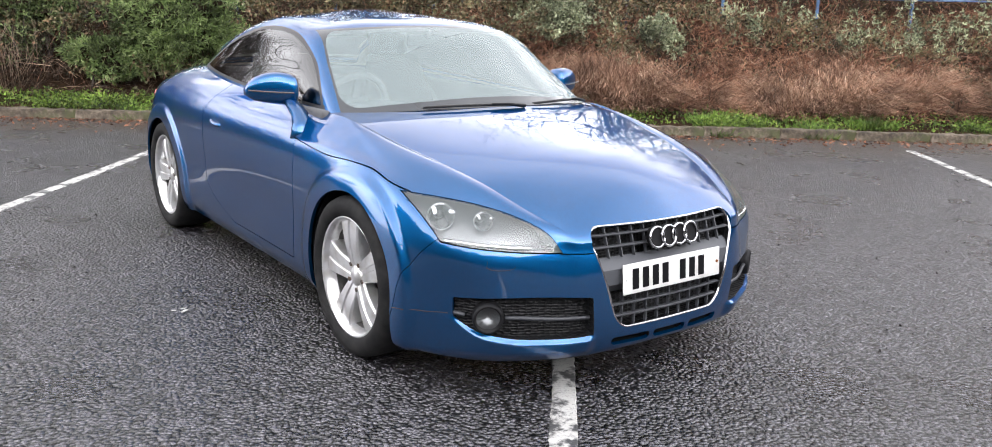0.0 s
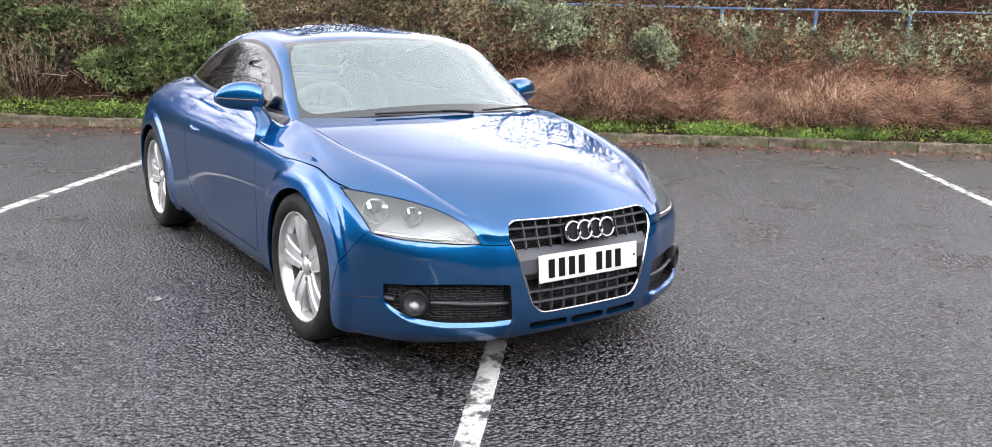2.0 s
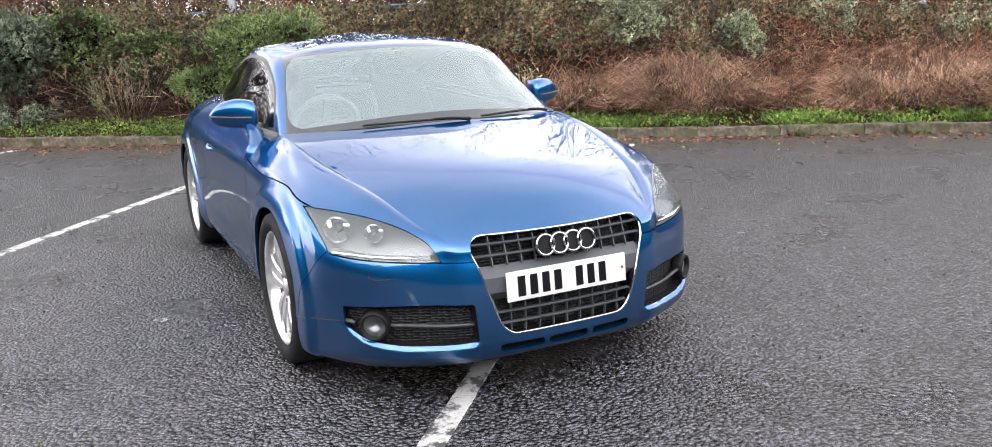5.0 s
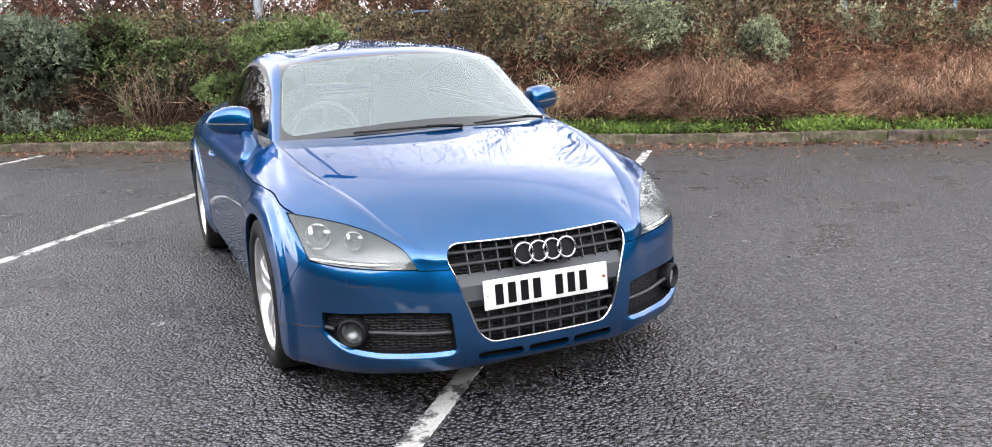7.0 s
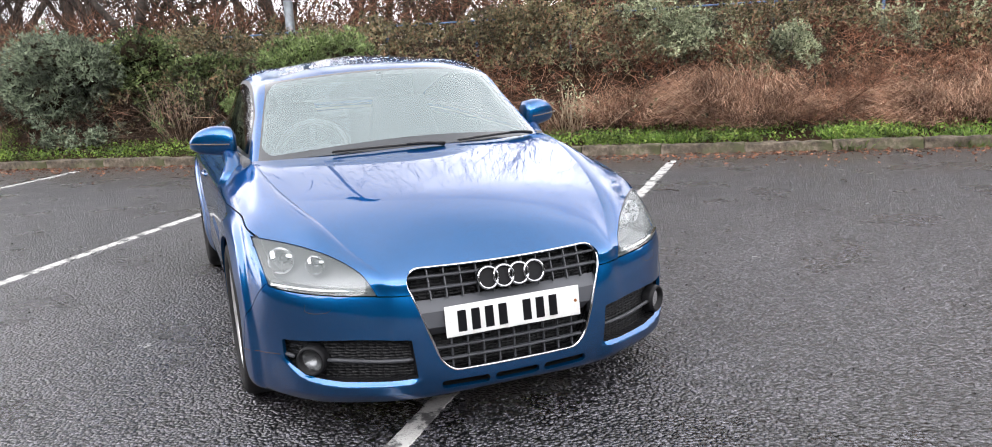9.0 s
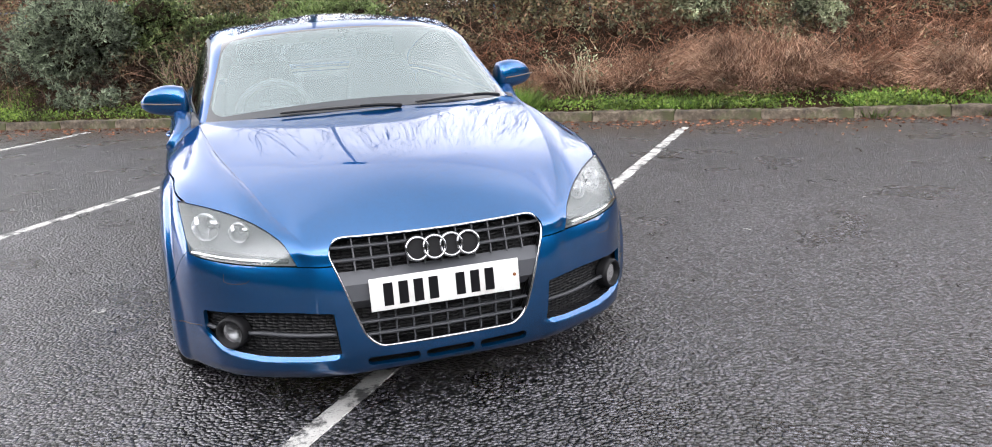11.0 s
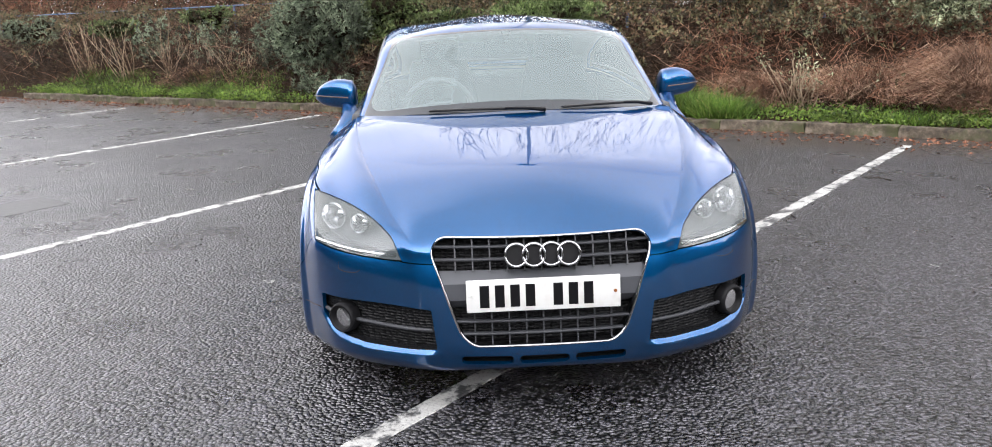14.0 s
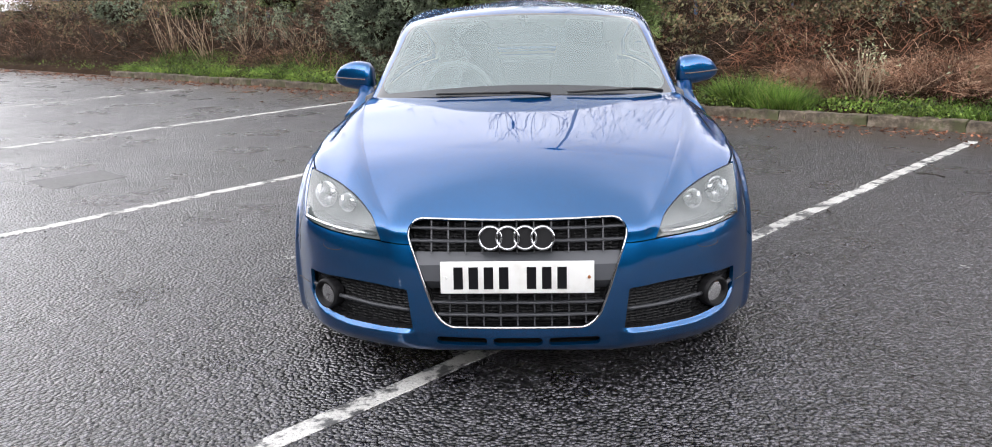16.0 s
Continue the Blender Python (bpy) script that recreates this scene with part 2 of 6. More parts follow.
def spline(knots, values, at):
    """A cubic curve through values (first axis) at the knots, read at the places given."""
    k, v, s = np.asarray(knots, float), np.asarray(values, float), np.asarray(at, float)
    d = np.diff(k)
    slope = np.diff(v, axis=0) / d.reshape(-1, *[1] * (v.ndim - 1))
    tan = np.empty_like(v)
    tan[0], tan[-1] = slope[0], slope[-1]
    w = (d[1:] / (d[:-1] + d[1:])).reshape(-1, *[1] * (v.ndim - 1))
    tan[1:-1] = w * slope[:-1] + (1 - w) * slope[1:]
    i = np.clip(np.searchsorted(k, s, side="right") - 1, 0, len(k) - 2)
    h = d[i]
    t = (s - k[i]) / h
    sh = (-1, *[1] * (v.ndim - 1))
    t, h = t.reshape(sh), h.reshape(sh)
    return ((2 * t ** 3 - 3 * t ** 2 + 1) * v[i] + (t ** 3 - 2 * t ** 2 + t) * h * tan[i] + (3 * t ** 2 - 2 * t ** 3) * v[i + 1] + (t ** 3 - t ** 2) * h * tan[i + 1])


def line(pairs, at):
    """A smooth curve of one variable through pairs."""
    p = np.asarray(pairs, float)
    lo, hi = p[0, 0], p[-1, 0]
    return spline(p[:, 0], p[:, 1], np.clip(np.ravel(at), lo, hi)).reshape(np.shape(at))


class Sheet:
    """A triangle sheet with smooth normals that can be cut along the zero line of any field."""

    def __init__(self, v, n, t, uv):
        self.v, self.n, self.t, self.uv = v, n, t, uv

    @staticmethod
    def grid(p):
        a, b = p.shape[:2]
        du, dv = np.gradient(p, axis=0), np.gradient(p, axis=1)
        n = np.cross(du, dv)
        n /= np.linalg.norm(n, axis=2, keepdims=True) + 1e-12
        idx = np.arange(a * b).reshape(a, b)
        q = np.stack([idx[:-1, :-1], idx[1:, :-1], idx[1:, 1:], idx[:-1, 1:]], -1).reshape(-1, 4)
        t = np.concatenate([q[:, [0, 1, 2]], q[:, [0, 2, 3]]])
        uu, vv = np.meshgrid(np.linspace(0, 1, a), np.linspace(0, 1, b), indexing="ij")
        return Sheet(p.reshape(-1, 3), n.reshape(-1, 3), t, np.stack([uu.ravel(), vv.ravel()], 1))

    def split(self, field):
        """(where the field is positive, where it is negative)"""
        f = field(self.v[:, 0], self.v[:, 1], self.v[:, 2], self.uv) if callable(field) else field
        f = np.where(np.abs(f) < 1e-7, 1e-7, f)
        s = f > 0
        count = s[self.t].sum(1)
        pos, neg = [self.t[count == 3]], [self.t[count == 0]]
        new_v, new_n, new_uv, made = [], [], [], {}
        base = len(self.v)

        def cut(a, b):
            key = (a, b) if a < b else (b, a)
            if key not in made:
                k = f[a] / (f[a] - f[b])
                made[key] = base + len(new_v)
                new_v.append(self.v[a] + k * (self.v[b] - self.v[a]))
                new_n.append(self.n[a] + k * (self.n[b] - self.n[a]))
                new_uv.append(self.uv[a] + k * (self.uv[b] - self.uv[a]))
            return made[key]

        ep, en = [], []
        for tri in self.t[(count == 1) | (count == 2)]:
            lone = s[tri].sum() == 1
            i = int(np.argmax(s[tri] == lone))
            a, b, c = tri[i], tri[(i + 1) % 3], tri[(i + 2) % 3]
            ab, ac = cut(a, b), cut(a, c)
            one, two = (ep, en) if lone else (en, ep)
            one.append((a, ab, ac))
            two.append((ab, b, c))
            two.append((ab, c, ac))
        v = np.concatenate([self.v, np.array(new_v).reshape(-1, 3)])
        n = np.concatenate([self.n, np.array(new_n).reshape(-1, 3)])
        uv = np.concatenate([self.uv, np.array(new_uv).reshape(-1, 2)])
        make = lambda big, small: Sheet(v, n, np.concatenate(big + [np.array(small, int).reshape(-1, 3)]), uv).packed()
        return make(pos, ep), make(neg, en)

    def keep(self, field):
        return self.split(field)[0]

    def gap(self, field, half=0.002):
        """Both sides of a shut line with the line itself taken out."""
        f = lambda s: (lambda x, y, z, uv: field(x, y, z, uv) * s - half)
        return self.keep(f(1)), self.keep(f(-1))

    def packed(self):
        used, inv = np.unique(self.t, return_inverse=True)
        return Sheet(self.v[used], self.n[used], inv.reshape(-1, 3), self.uv[used])

    def mirrored(self):
        m = np.array([-1.0, 1, 1])
        return Sheet(self.v * m, self.n * m, self.t[:, ::-1], self.uv)

    def moved(self, along=0.0, shift=(0, 0, 0)):
        return Sheet(self.v + self.n * along + np.array(shift), self.n, self.t, self.uv)

    def joined(self, other):
        k = len(self.v)
        s = Sheet(np.concatenate([self.v, other.v]), np.concatenate([self.n, other.n]), np.concatenate([self.t, other.t + k]), np.concatenate([self.uv, other.uv]))
        return s

    def welded(self):
        key = np.round(self.v * 20000).astype(int)
        _, first, inv = np.unique(key, axis=0, return_index=True, return_inverse=True)
        inv = inv.reshape(-1)
        t = inv[self.t]
        t = t[(t[:, 0] != t[:, 1]) & (t[:, 1] != t[:, 2]) & (t[:, 0] != t[:, 2])]
        return Sheet(self.v[first], self.n[first], t, self.uv[first])

    def edges(self):
        e = np.concatenate([self.t[:, [0, 1]], self.t[:, [1, 2]], self.t[:, [2, 0]]])
        back = {(b, a) for a, b in e.tolist()}
        return [(a, b) for a, b in e.tolist() if (a, b) not in back]

    def mesh(self, name, mat, rim=0.0):
        """rim: how deep the open edges turn inwards."""
        s = self.welded()
        v, n, t = s.v, s.n / (np.linalg.norm(s.n, axis=1, keepdims=True) + 1e-12), s.t
        norm = n
        if rim:
            ed = s.edges()
            ids = sorted({i for e in ed for i in e})
            low = {i: len(v) + k for k, i in enumerate(ids)}
            v = np.concatenate([v, v[ids] - n[ids] * rim])
            norm = np.concatenate([n, n[ids]])
            extra = []
            for a, b in ed:
                extra += [(a, low[a], b), (b, low[a], low[b])]
            t = np.concatenate([t, np.array(extra, int).reshape(-1, 3)])
        me = bpy.data.meshes.new(name)
        me.from_pydata(v.tolist(), [], t.tolist())
        me.polygons.foreach_set("use_smooth", [True] * len(t))
        if rim:
            corner = norm[t.reshape(-1)].copy()
            k = len(s.t) * 3
            tt = t[len(s.t):]
            fn = np.cross(v[tt[:, 1]] - v[tt[:, 0]], v[tt[:, 2]] - v[tt[:, 0]])
            fn /= np.linalg.norm(fn, axis=1, keepdims=True) + 1e-12
            corner[k:] = np.repeat(fn, 3, 0)
            me.normals_split_custom_set(corner.tolist())
        else:
            me.normals_split_custom_set_from_vertices(norm.tolist())
        me.materials.append(mat)
        return me


def both(s):
    return s.joined(s.mirrored())


def loft(sections, nu, nv, mirror_ends=True, over_top=False):
    """A grid through sections (each a row of points); the first and last section lie in the plane x = 0."""
    c = np.asarray(sections, float)
    if mirror_ends:
        m = np.array([-1.0, 1, 1])
        c = np.concatenate([c[1:2] * m, c, c[-2:-1] * m])
    ku = np.concatenate([[0], np.cumsum(np.sqrt(np.linalg.norm(np.diff(c, axis=0), axis=2).mean(1)))])
    kv = np.concatenate([[0], np.cumsum(np.sqrt(np.linalg.norm(np.diff(c, axis=1), axis=2).mean(0)))])
    lo, hi = (ku[1], ku[-2]) if mirror_ends else (ku[0], ku[-1])
    g = np.swapaxes(spline(ku, c, np.linspace(lo, hi, nu)), 0, 1)
    end = kv[-1]
    if over_top:
        g = np.concatenate([g, g[-2:-1] * np.array([-1.0, 1, 1])])
        kv = np.append(kv, 2 * kv[-1] - kv[-2])
    g = spline(kv, g, np.linspace(0, end, nv))
    return np.swapaxes(g, 0, 1)


def smoothstep(a, b, x):
    t = np.clip((x - a) / (b - a), 0, 1)
    return t * t * (3 - 2 * t)


def unit_rows(v):
    return v / (np.linalg.norm(v, axis=-1, keepdims=True) + 1e-12)


# ---- the car: front towards -y, wheels on z = 0 ----
car = thing("car", "blue metallic two-door coupe parked on wet tarmac", "car")
AXLE_F, AXLE_R, HUB_Z = -1.2, 1.23, 0.325

# sections of the lower body, from the bottom edge up to the foot of the glass, from the nose round the side to the tail
BODY = [
    [(0, -1.95, .15), (0, -2.045, .172), (0, -2.08, .225), (0, -2.072, .40), (0, -2.052, .55), (0, -2.02, .645), (0, -1.72, .80), (0, -1.30, .89), (0, -.95, .936)],
    [(.355, -1.90, .135), (.36, -2.005, .16), (.365, -2.045, .23), (.379, -2.052, .398), (.386, -2.027, .552), (.40, -1.975, .632), (.385, -1.70, .782), (.33, -1.28, .877), (.28, -.935, .934)],
    [(.50, -1.84, .13), (.505, -1.945, .155), (.505, -1.985, .225), (.495, -2.0, .40), (.485, -1.978, .56), (.495, -1.915, .634), (.495, -1.66, .75), (.47, -1.25, .86), (.47, -.885, .927)],
    [(.69, -1.73, .13), (.71, -1.815, .155), (.718, -1.85, .225), (.712, -1.862, .40), (.69, -1.855, .567), (.655, -1.72, .685), (.635, -1.50, .776), (.62, -1.17, .855), (.61, -.82, .92)],
    [(.845, -1.56, .14), (.868, -1.585, .17), (.876, -1.60, .25), (.862, -1.64, .42), (.828, -1.68, .578), (.825, -1.50, .718), (.775, -1.33, .79), (.73, -1.03, .857), (.705, -.745, .912)],
    [(.875, -1.42, .15), (.893, -1.44, .20), (.90, -1.45, .28), (.898, -1.46, .42), (.885, -1.46, .60), (.855, -1.32, .755), (.80, -1.16, .805), (.757, -.92, .858), (.722, -.69, .908)],
    [(.87, -1.2, .16), (.895, -1.2, .21), (.905, -1.2, .30), (.905, -1.2, .44), (.90, -1.19, .62), (.872, -1.10, .775), (.825, -.99, .818), (.775, -.80, .864), (.735, -.58, .910)],
    [(.85, -.82, .17), (.878, -.82, .22), (.89, -.82, .30), (.895, -.82, .44), (.90, -.80, .63), (.885, -.76, .775), (.845, -.68, .825), (.795, -.52, .88), (.75, -.32, .918)],
    [(.845, 0, .17), (.872, 0, .22), (.882, 0, .30), (.888, 0, .44), (.90, 0, .63), (.89, .02, .775), (.85, .04, .835), (.80, .06, .89), (.765, .08, .93)],
    [(.86, .85, .18), (.885, .85, .23), (.90, .85, .31), (.905, .85, .45), (.912, .84, .63), (.90, .80, .79), (.855, .74, .865), (.80, .68, .92), (.75, .62, .955)],
    [(.87, 1.27, .19), (.895, 1.27, .24), (.91, 1.27, .32), (.912, 1.27, .46), (.91, 1.26, .63), (.89, 1.2, .80), (.835, 1.12, .885), (.765, 1.04, .945), (.70, .97, .975)],
    [(.85, 1.62, .20), (.875, 1.63, .25), (.89, 1.63, .33), (.892, 1.63, .47), (.885, 1.62, .64), (.855, 1.55, .81), (.785, 1.46, .90), (.70, 1.37, .955), (.62, 1.28, .985)],
    [(.74, 1.85, .21), (.765, 1.88, .26), (.78, 1.89, .34), (.785, 1.89, .48), (.775, 1.87, .65), (.735, 1.79, .83), (.66, 1.70, .905), (.57, 1.61, .955), (.48, 1.52, .985)],
    [(.42, 1.99, .22), (.43, 2.03, .27), (.435, 2.05, .35), (.435, 2.06, .49), (.43, 2.04, .66), (.41, 1.98, .85), (.36, 1.88, .92), (.31, 1.77, .96), (.26, 1.66, .985)],
    [(0, 2.03, .22), (0, 2.075, .27), (0, 2.09, .35), (0, 2.095, .49), (0, 2.08, .66), (0, 2.03, .86), (0, 1.93, .93), (0, 1.82, .97), (0, 1.70, .985)],
]
# sections of the glasshouse, from its foot to the ridge of the roof
HOUSE = [
    [(0, -.95, .936), (0, -.68, 1.115), (0, -.42, 1.278), (0, -.1, 1.328), (0, .2, 1.345)],
    [(.28, -.935, .934), (.265, -.66, 1.11), (.25, -.405, 1.273), (.13, -.08, 1.327), (0, .22, 1.346)],
    [(.47, -.885, .927), (.445, -.61, 1.10), (.42, -.35, 1.264), (.22, -.05, 1.322), (0, .24, 1.347)],
    [(.705, -.745, .912), (.645, -.49, 1.085), (.58, -.255, 1.24), (.31, .0, 1.313), (0, .26, 1.348)],
    [(.735, -.66, .908), (.675, -.40, 1.09), (.605, -.17, 1.245), (.33, .05, 1.315), (0, .28, 1.348)],
    [(.75, -.32, .918), (.70, -.16, 1.09), (.615, .0, 1.265), (.33, .16, 1.318), (0, .34, 1.349)],
    [(.765, .08, .93), (.71, .14, 1.10), (.615, .22, 1.272), (.33, .3, 1.316), (0, .42, 1.346)],
    [(.75, .62, .955), (.69, .58, 1.09), (.595, .55, 1.235), (.32, .55, 1.285), (0, .6, 1.325)],
    [(.70, .97, .975), (.65, .92, 1.07), (.575, .86, 1.17), (.31, .82, 1.235), (0, .82, 1.285)],
    [(.62, 1.28, .985), (.58, 1.2, 1.05), (.53, 1.12, 1.115), (.30, 1.05, 1.185), (0, 1.02, 1.24)],
    [(.48, 1.52, .985), (.45, 1.42, 1.035), (.42, 1.32, 1.085), (.26, 1.2, 1.15), (0, 1.15, 1.205)],
    [(.26, 1.66, .985), (.25, 1.54, 1.03), (.235, 1.42, 1.075), (.15, 1.3, 1.13), (0, 1.25, 1.175)],
    [(0, 1.70, .985), (0, 1.58, 1.03), (0, 1.46, 1.075), (0, 1.36, 1.12), (0, 1.3, 1.16)],
]
# how much the tail is drawn in behind the doors
TAIL = .045
CREASE = [(-2.0, .43), (-1.82, .512), (-1.45, .625), (-1.0, .709), (-.8, .73)]


RIDGE = [(-2.06, .612), (-2.02, .647), (-1.95, .698), (-1.82, .766), (-1.7, .806), (-1.6, .829), (-1.5, .847), (-1.38, .867), (-1.2, .897), (-1.035, .9225), (-.95, .935), (-.85, .948), (-.745, .958), (-.6, .968)]
INTAKE_LOW = [(.36, .257), (.46, .248), (.56, .247), (.66, .256), (.74, .280), (.79, .325)]


def body_grid():
    g = loft(BODY, 360, 150)
    x, y, z = g[..., 0], g[..., 1], g[..., 2]
    y -= TAIL * np.maximum(y - .4, 0)
    for axle in (AXLE_F, AXLE_R):
        r = np.hypot(y - axle, z - HUB_Z)
        swell = (1 - smoothstep(.415, .450, r)) * smoothstep(.70, .80, x) * (1 - smoothstep(.70, .80, z))
        x += .017 * swell
    # the bonnet between its creases is an evenly arched skin
    xc = line(CREASE, y)
    d = x - xc
    fall = line([(-2.05, .31), (-1.82, .309), (-1.6, .203), (-1.45, .155), (-1.2, .116), (-1.0, .09), (-.8, .085)], y)
    skin = line(RIDGE, y) - fall * np.minimum(x, xc) ** 2
    top = smoothstep(.635, .74, z) * (1 - smoothstep(-.80, -.62, y))
    near = (np.abs(d) < .03) & (top > .5)
    order = np.argsort(y[near])
    yy, dz = y[near][order], (skin - z)[near][order]
    step = np.interp(y, yy, np.convolve(np.pad(dz, 40, "edge"), np.ones(81) / 81, "valid"))
    z[...] = np.where(d < 0, z + top * (skin - z), z + top * step * (1 - smoothstep(0, .16, d)))
    # even out the skin outside the creases
    soft = top * smoothstep(.012, .05, d) * smoothstep(-1.55, -1.4, y) * .5
    for k in range(40):
        p = np.pad(z, 1, mode="edge")
        z += soft * ((p[2:, 1:-1] + p[:-2, 1:-1] + p[1:-1, 2:] + p[1:-1, :-2]) / 4 - z)
    # the wing swells up beside the crease
    e = np.clip(d / .17, 0, 1)
    z += .45 * .17 * e * (1 - e) ** 2 * smoothstep(.60, .65, z) * smoothstep(-2.03, -1.93, y) * (1 - smoothstep(-1.05, -.85, y)) * (d > 0)
    # a lip stands out under the air intakes
    shelf = smoothstep(0, .014, line(INTAKE_LOW, x) - z) * smoothstep(.34, .40, x) * (1 - smoothstep(.74, .83, x)) * (1 - smoothstep(-1.62, -1.5, y)) * smoothstep(.155, .205, z)
    y -= .018 * shelf
    x += .004 * shelf
    return g


def arch(axle, radius):
    def f(x, y, z, uv):
        return np.where(z > HUB_Z, np.hypot(y - axle, z - HUB_Z), np.abs(y - axle)) - radius
    return f


def rounded(px, pz, half_w, half_h, r):
    qx, qz = np.abs(px) - half_w + r, np.abs(pz) - half_h + r
    return r - np.hypot(np.maximum(qx, 0), np.maximum(qz, 0)) - np.minimum(np.maximum(qx, qz), 0)


def grille_field(x, y, z, uv=None):
    """The trapezium of the grille, wide above and narrow below."""
    wide = .272 + (z - .268) * .325
    f = rounded(x * .33 / wide, z - .4515, .33, .186, .065)
    return np.where(y < -1.8, f, -1)


def lamp_field(x, y, z, uv=None):
    top = line([(.46, .53), (.477, .562), (.50, .612), (.535, .645), (.575, .668), (.65, .694), (.74, .71), (.84, .722)], x)
    low = line([(.46, .556), (.55, .557), (.66, .563), (.76, .572), (.84, .585)], x)
    out = .806 + (z - .576) * .165 - x
    return np.where((y < -1.35) & (z < .8), np.minimum(np.minimum(top - z, z - low) * .8, out), -1)


def intake_field(x, y, z, uv=None):
    top = line([(.36, .398), (.50, .404), (.65, .402), (.80, .39)], x)
    low = line(INTAKE_LOW, x)
    inn = x - (.366 + (z - .26) * .10)
    out = .787 - x
    return np.where(y < -1.55, np.minimum(np.minimum(top - z, z - low), np.minimum(inn, out)), -1)


def slot_field(k):
    def f(x, y, z, uv=None):
        a = rounded(x - (.0 if k == 0 else .195), z - .215, .085 if k == 0 else .088, .016, .012)
        return np.where(y < -1.9, a, -1)
    return f


SHUT = [(-1.60, .70), (-1.51, .722), (-1.42, .742), (-1.30, .770), (-1.16, .780), (-1.0, .778), (-.86, .786), (-.70, .800), (-.5, .815)]


def bonnet_field(x, y, z, uv=None):
    """Positive on the clamshell bonnet."""
    side = z - line(SHUT, y)
    nose = z - line([(.3, .552), (.44, .554), (.485, .556), (.55, .60), (.7, .64), (.80, .68), (.86, .71)], x)
    back = -.60 - (z - .80) * .18 - y
    return np.minimum(np.where(y > -1.52, side, nose), np.where(z > .7, back, 1))


def bumper_field(x, y, z, uv=None):
    """Positive on the front bumper, ahead of the wing."""
    edge = line([(.14, -1.50), (.31, -1.56), (.45, -1.60), (.58, -1.70), (.62, -1.74)], z)
    return np.where(z < .66, edge - y, -1)


def door_field(x, y, z, uv=None):
    front = y - line([(.2, -.63), (.4, -.66), (.75, -.68), (.80, -.675), (.92, -.63)], z)
    back = line([(.20, .02), (.262, .12), (.30, .24), (.383, .43), (.55, .466), (.72, .478), (.85, .47), (.93, .40), (1.0, .30)], z) - y
    low = z - .262
    return np.where(x > .5, np.minimum(np.minimum(front, back), low), -1)


shell = Sheet.grid(body_grid())
shell = shell.keep(arch(AXLE_F, .347)).keep(arch(AXLE_R, .347))
lamp_face, rest = shell.gap(lamp_field, .0018)
grille_face, rest = rest.split(grille_field)
bonnet, rest = rest.gap(bonnet_field)
bumper, rest = rest.gap(bumper_field, .0016)
intake_face, bumper = bumper.split(intake_field)
slot_a, bumper = bumper.split(slot_field(0))
slot_b, bumper = bumper.split(slot_field(1))
door, rest = rest.gap(door_field, .0022)
wing, quarter = rest.split(lambda x, y, z, uv: -.5 - y)


def cup(s, name, mat, shift, closed=True):
    """The walls and the back of a recess whose mouth is the given piece of sheet."""
    s = s.welded()
    ed = s.edges()
    v = np.concatenate([s.v, s.v + np.array(shift)])
    k = len(s.v)
    t = [(a, a + k, b) for a, b in ed] + [(b, a + k, b + k) for a, b in ed]
    t = [(q[0], q[2], q[1]) for q in t]
    if closed:
        t += (s.t + k).tolist()
    me = bpy.data.meshes.new(name)
    me.from_pydata(v.tolist(), [], [tuple(int(i) for i in q) for q in t])
    me.materials.append(mat)
    return me


body = hang("body", both(quarter).mesh("body", PAINT, .012), car)
hang("bonnet", both(bonnet).mesh("bonnet", PAINT, .012), car, "blue clamshell bonnet with a crease on each side")
front_bumper = hang("front_bumper", both(bumper).mesh("front_bumper", PAINT, .014), car)
for s, side in ((wing, 1), (wing.mirrored(), -1)):
    hang("front_wing", s.mesh("front_wing", PAINT, .014), car)
doors = {}
for s, side in ((door, 1), (door.mirrored(), -1)):
    doors[side] = hang("door", s.mesh("door", PAINT, .014), car)

# glasshouse
house_points = loft(HOUSE, 220, 80, True, True)
house_points[..., 1] -= TAIL * np.maximum(house_points[..., 1] - .4, 0)
house = Sheet.grid(house_points)
ridge = house.n.reshape(220, 80, 3)
ridge[:, -1] = unit_rows(ridge[:, -2] * np.array([0, 1, 1]))
ridge[:, -2] = unit_rows(ridge[:, -3] * np.array([.5, 1, 1]))


def screen_field(x, y, z, uv=None):
    wide = .700 - (z - .912) * .375
    top = 1.283 - .105 * x * x
    return np.where(y < .05, np.minimum(np.minimum(wide - x, top - z), 1), -1)


def frit_field(x, y, z, uv=None):
    """Positive on the clear middle of the windscreen."""
    wide = .700 - (z - .912) * .375
    low = .976 - .052 * (x / .7) ** 2
    mid = (low + 1.274 - .105 * x * x) / 2
    high = (1.274 - .105 * x * x - low) / 2
    r = rounded(x / (wide - .008) * .6, z - mid, .6, high, .06)
    return np.where(y < .05, r, -1)


DLO_TOP = [(-.64, .928), (-.50, 1.052), (-.35, 1.155), (-.2, 1.221), (-.02, 1.252), (.2, 1.252), (.45, 1.214), (.72, 1.150), (.95, 1.073), (1.13, .985)]
DLO_LOW = [(-.64, .918), (0, .938), (.5, .962), (.9, .982), (1.2, .992)]


def side_field(x, y, z, uv=None):
    return np.where((x > .45) & (y > -.66), np.minimum((line(DLO_TOP, y) - z) * .8, z - line(DLO_LOW, y)), -1)


def back_field(x, y, z, uv=None):
    wide = .50 - (z - 1.0) * .55 - x
    return np.where(y > .95, np.minimum(np.minimum(wide, 1.20 - z), z - 1.005), -1)


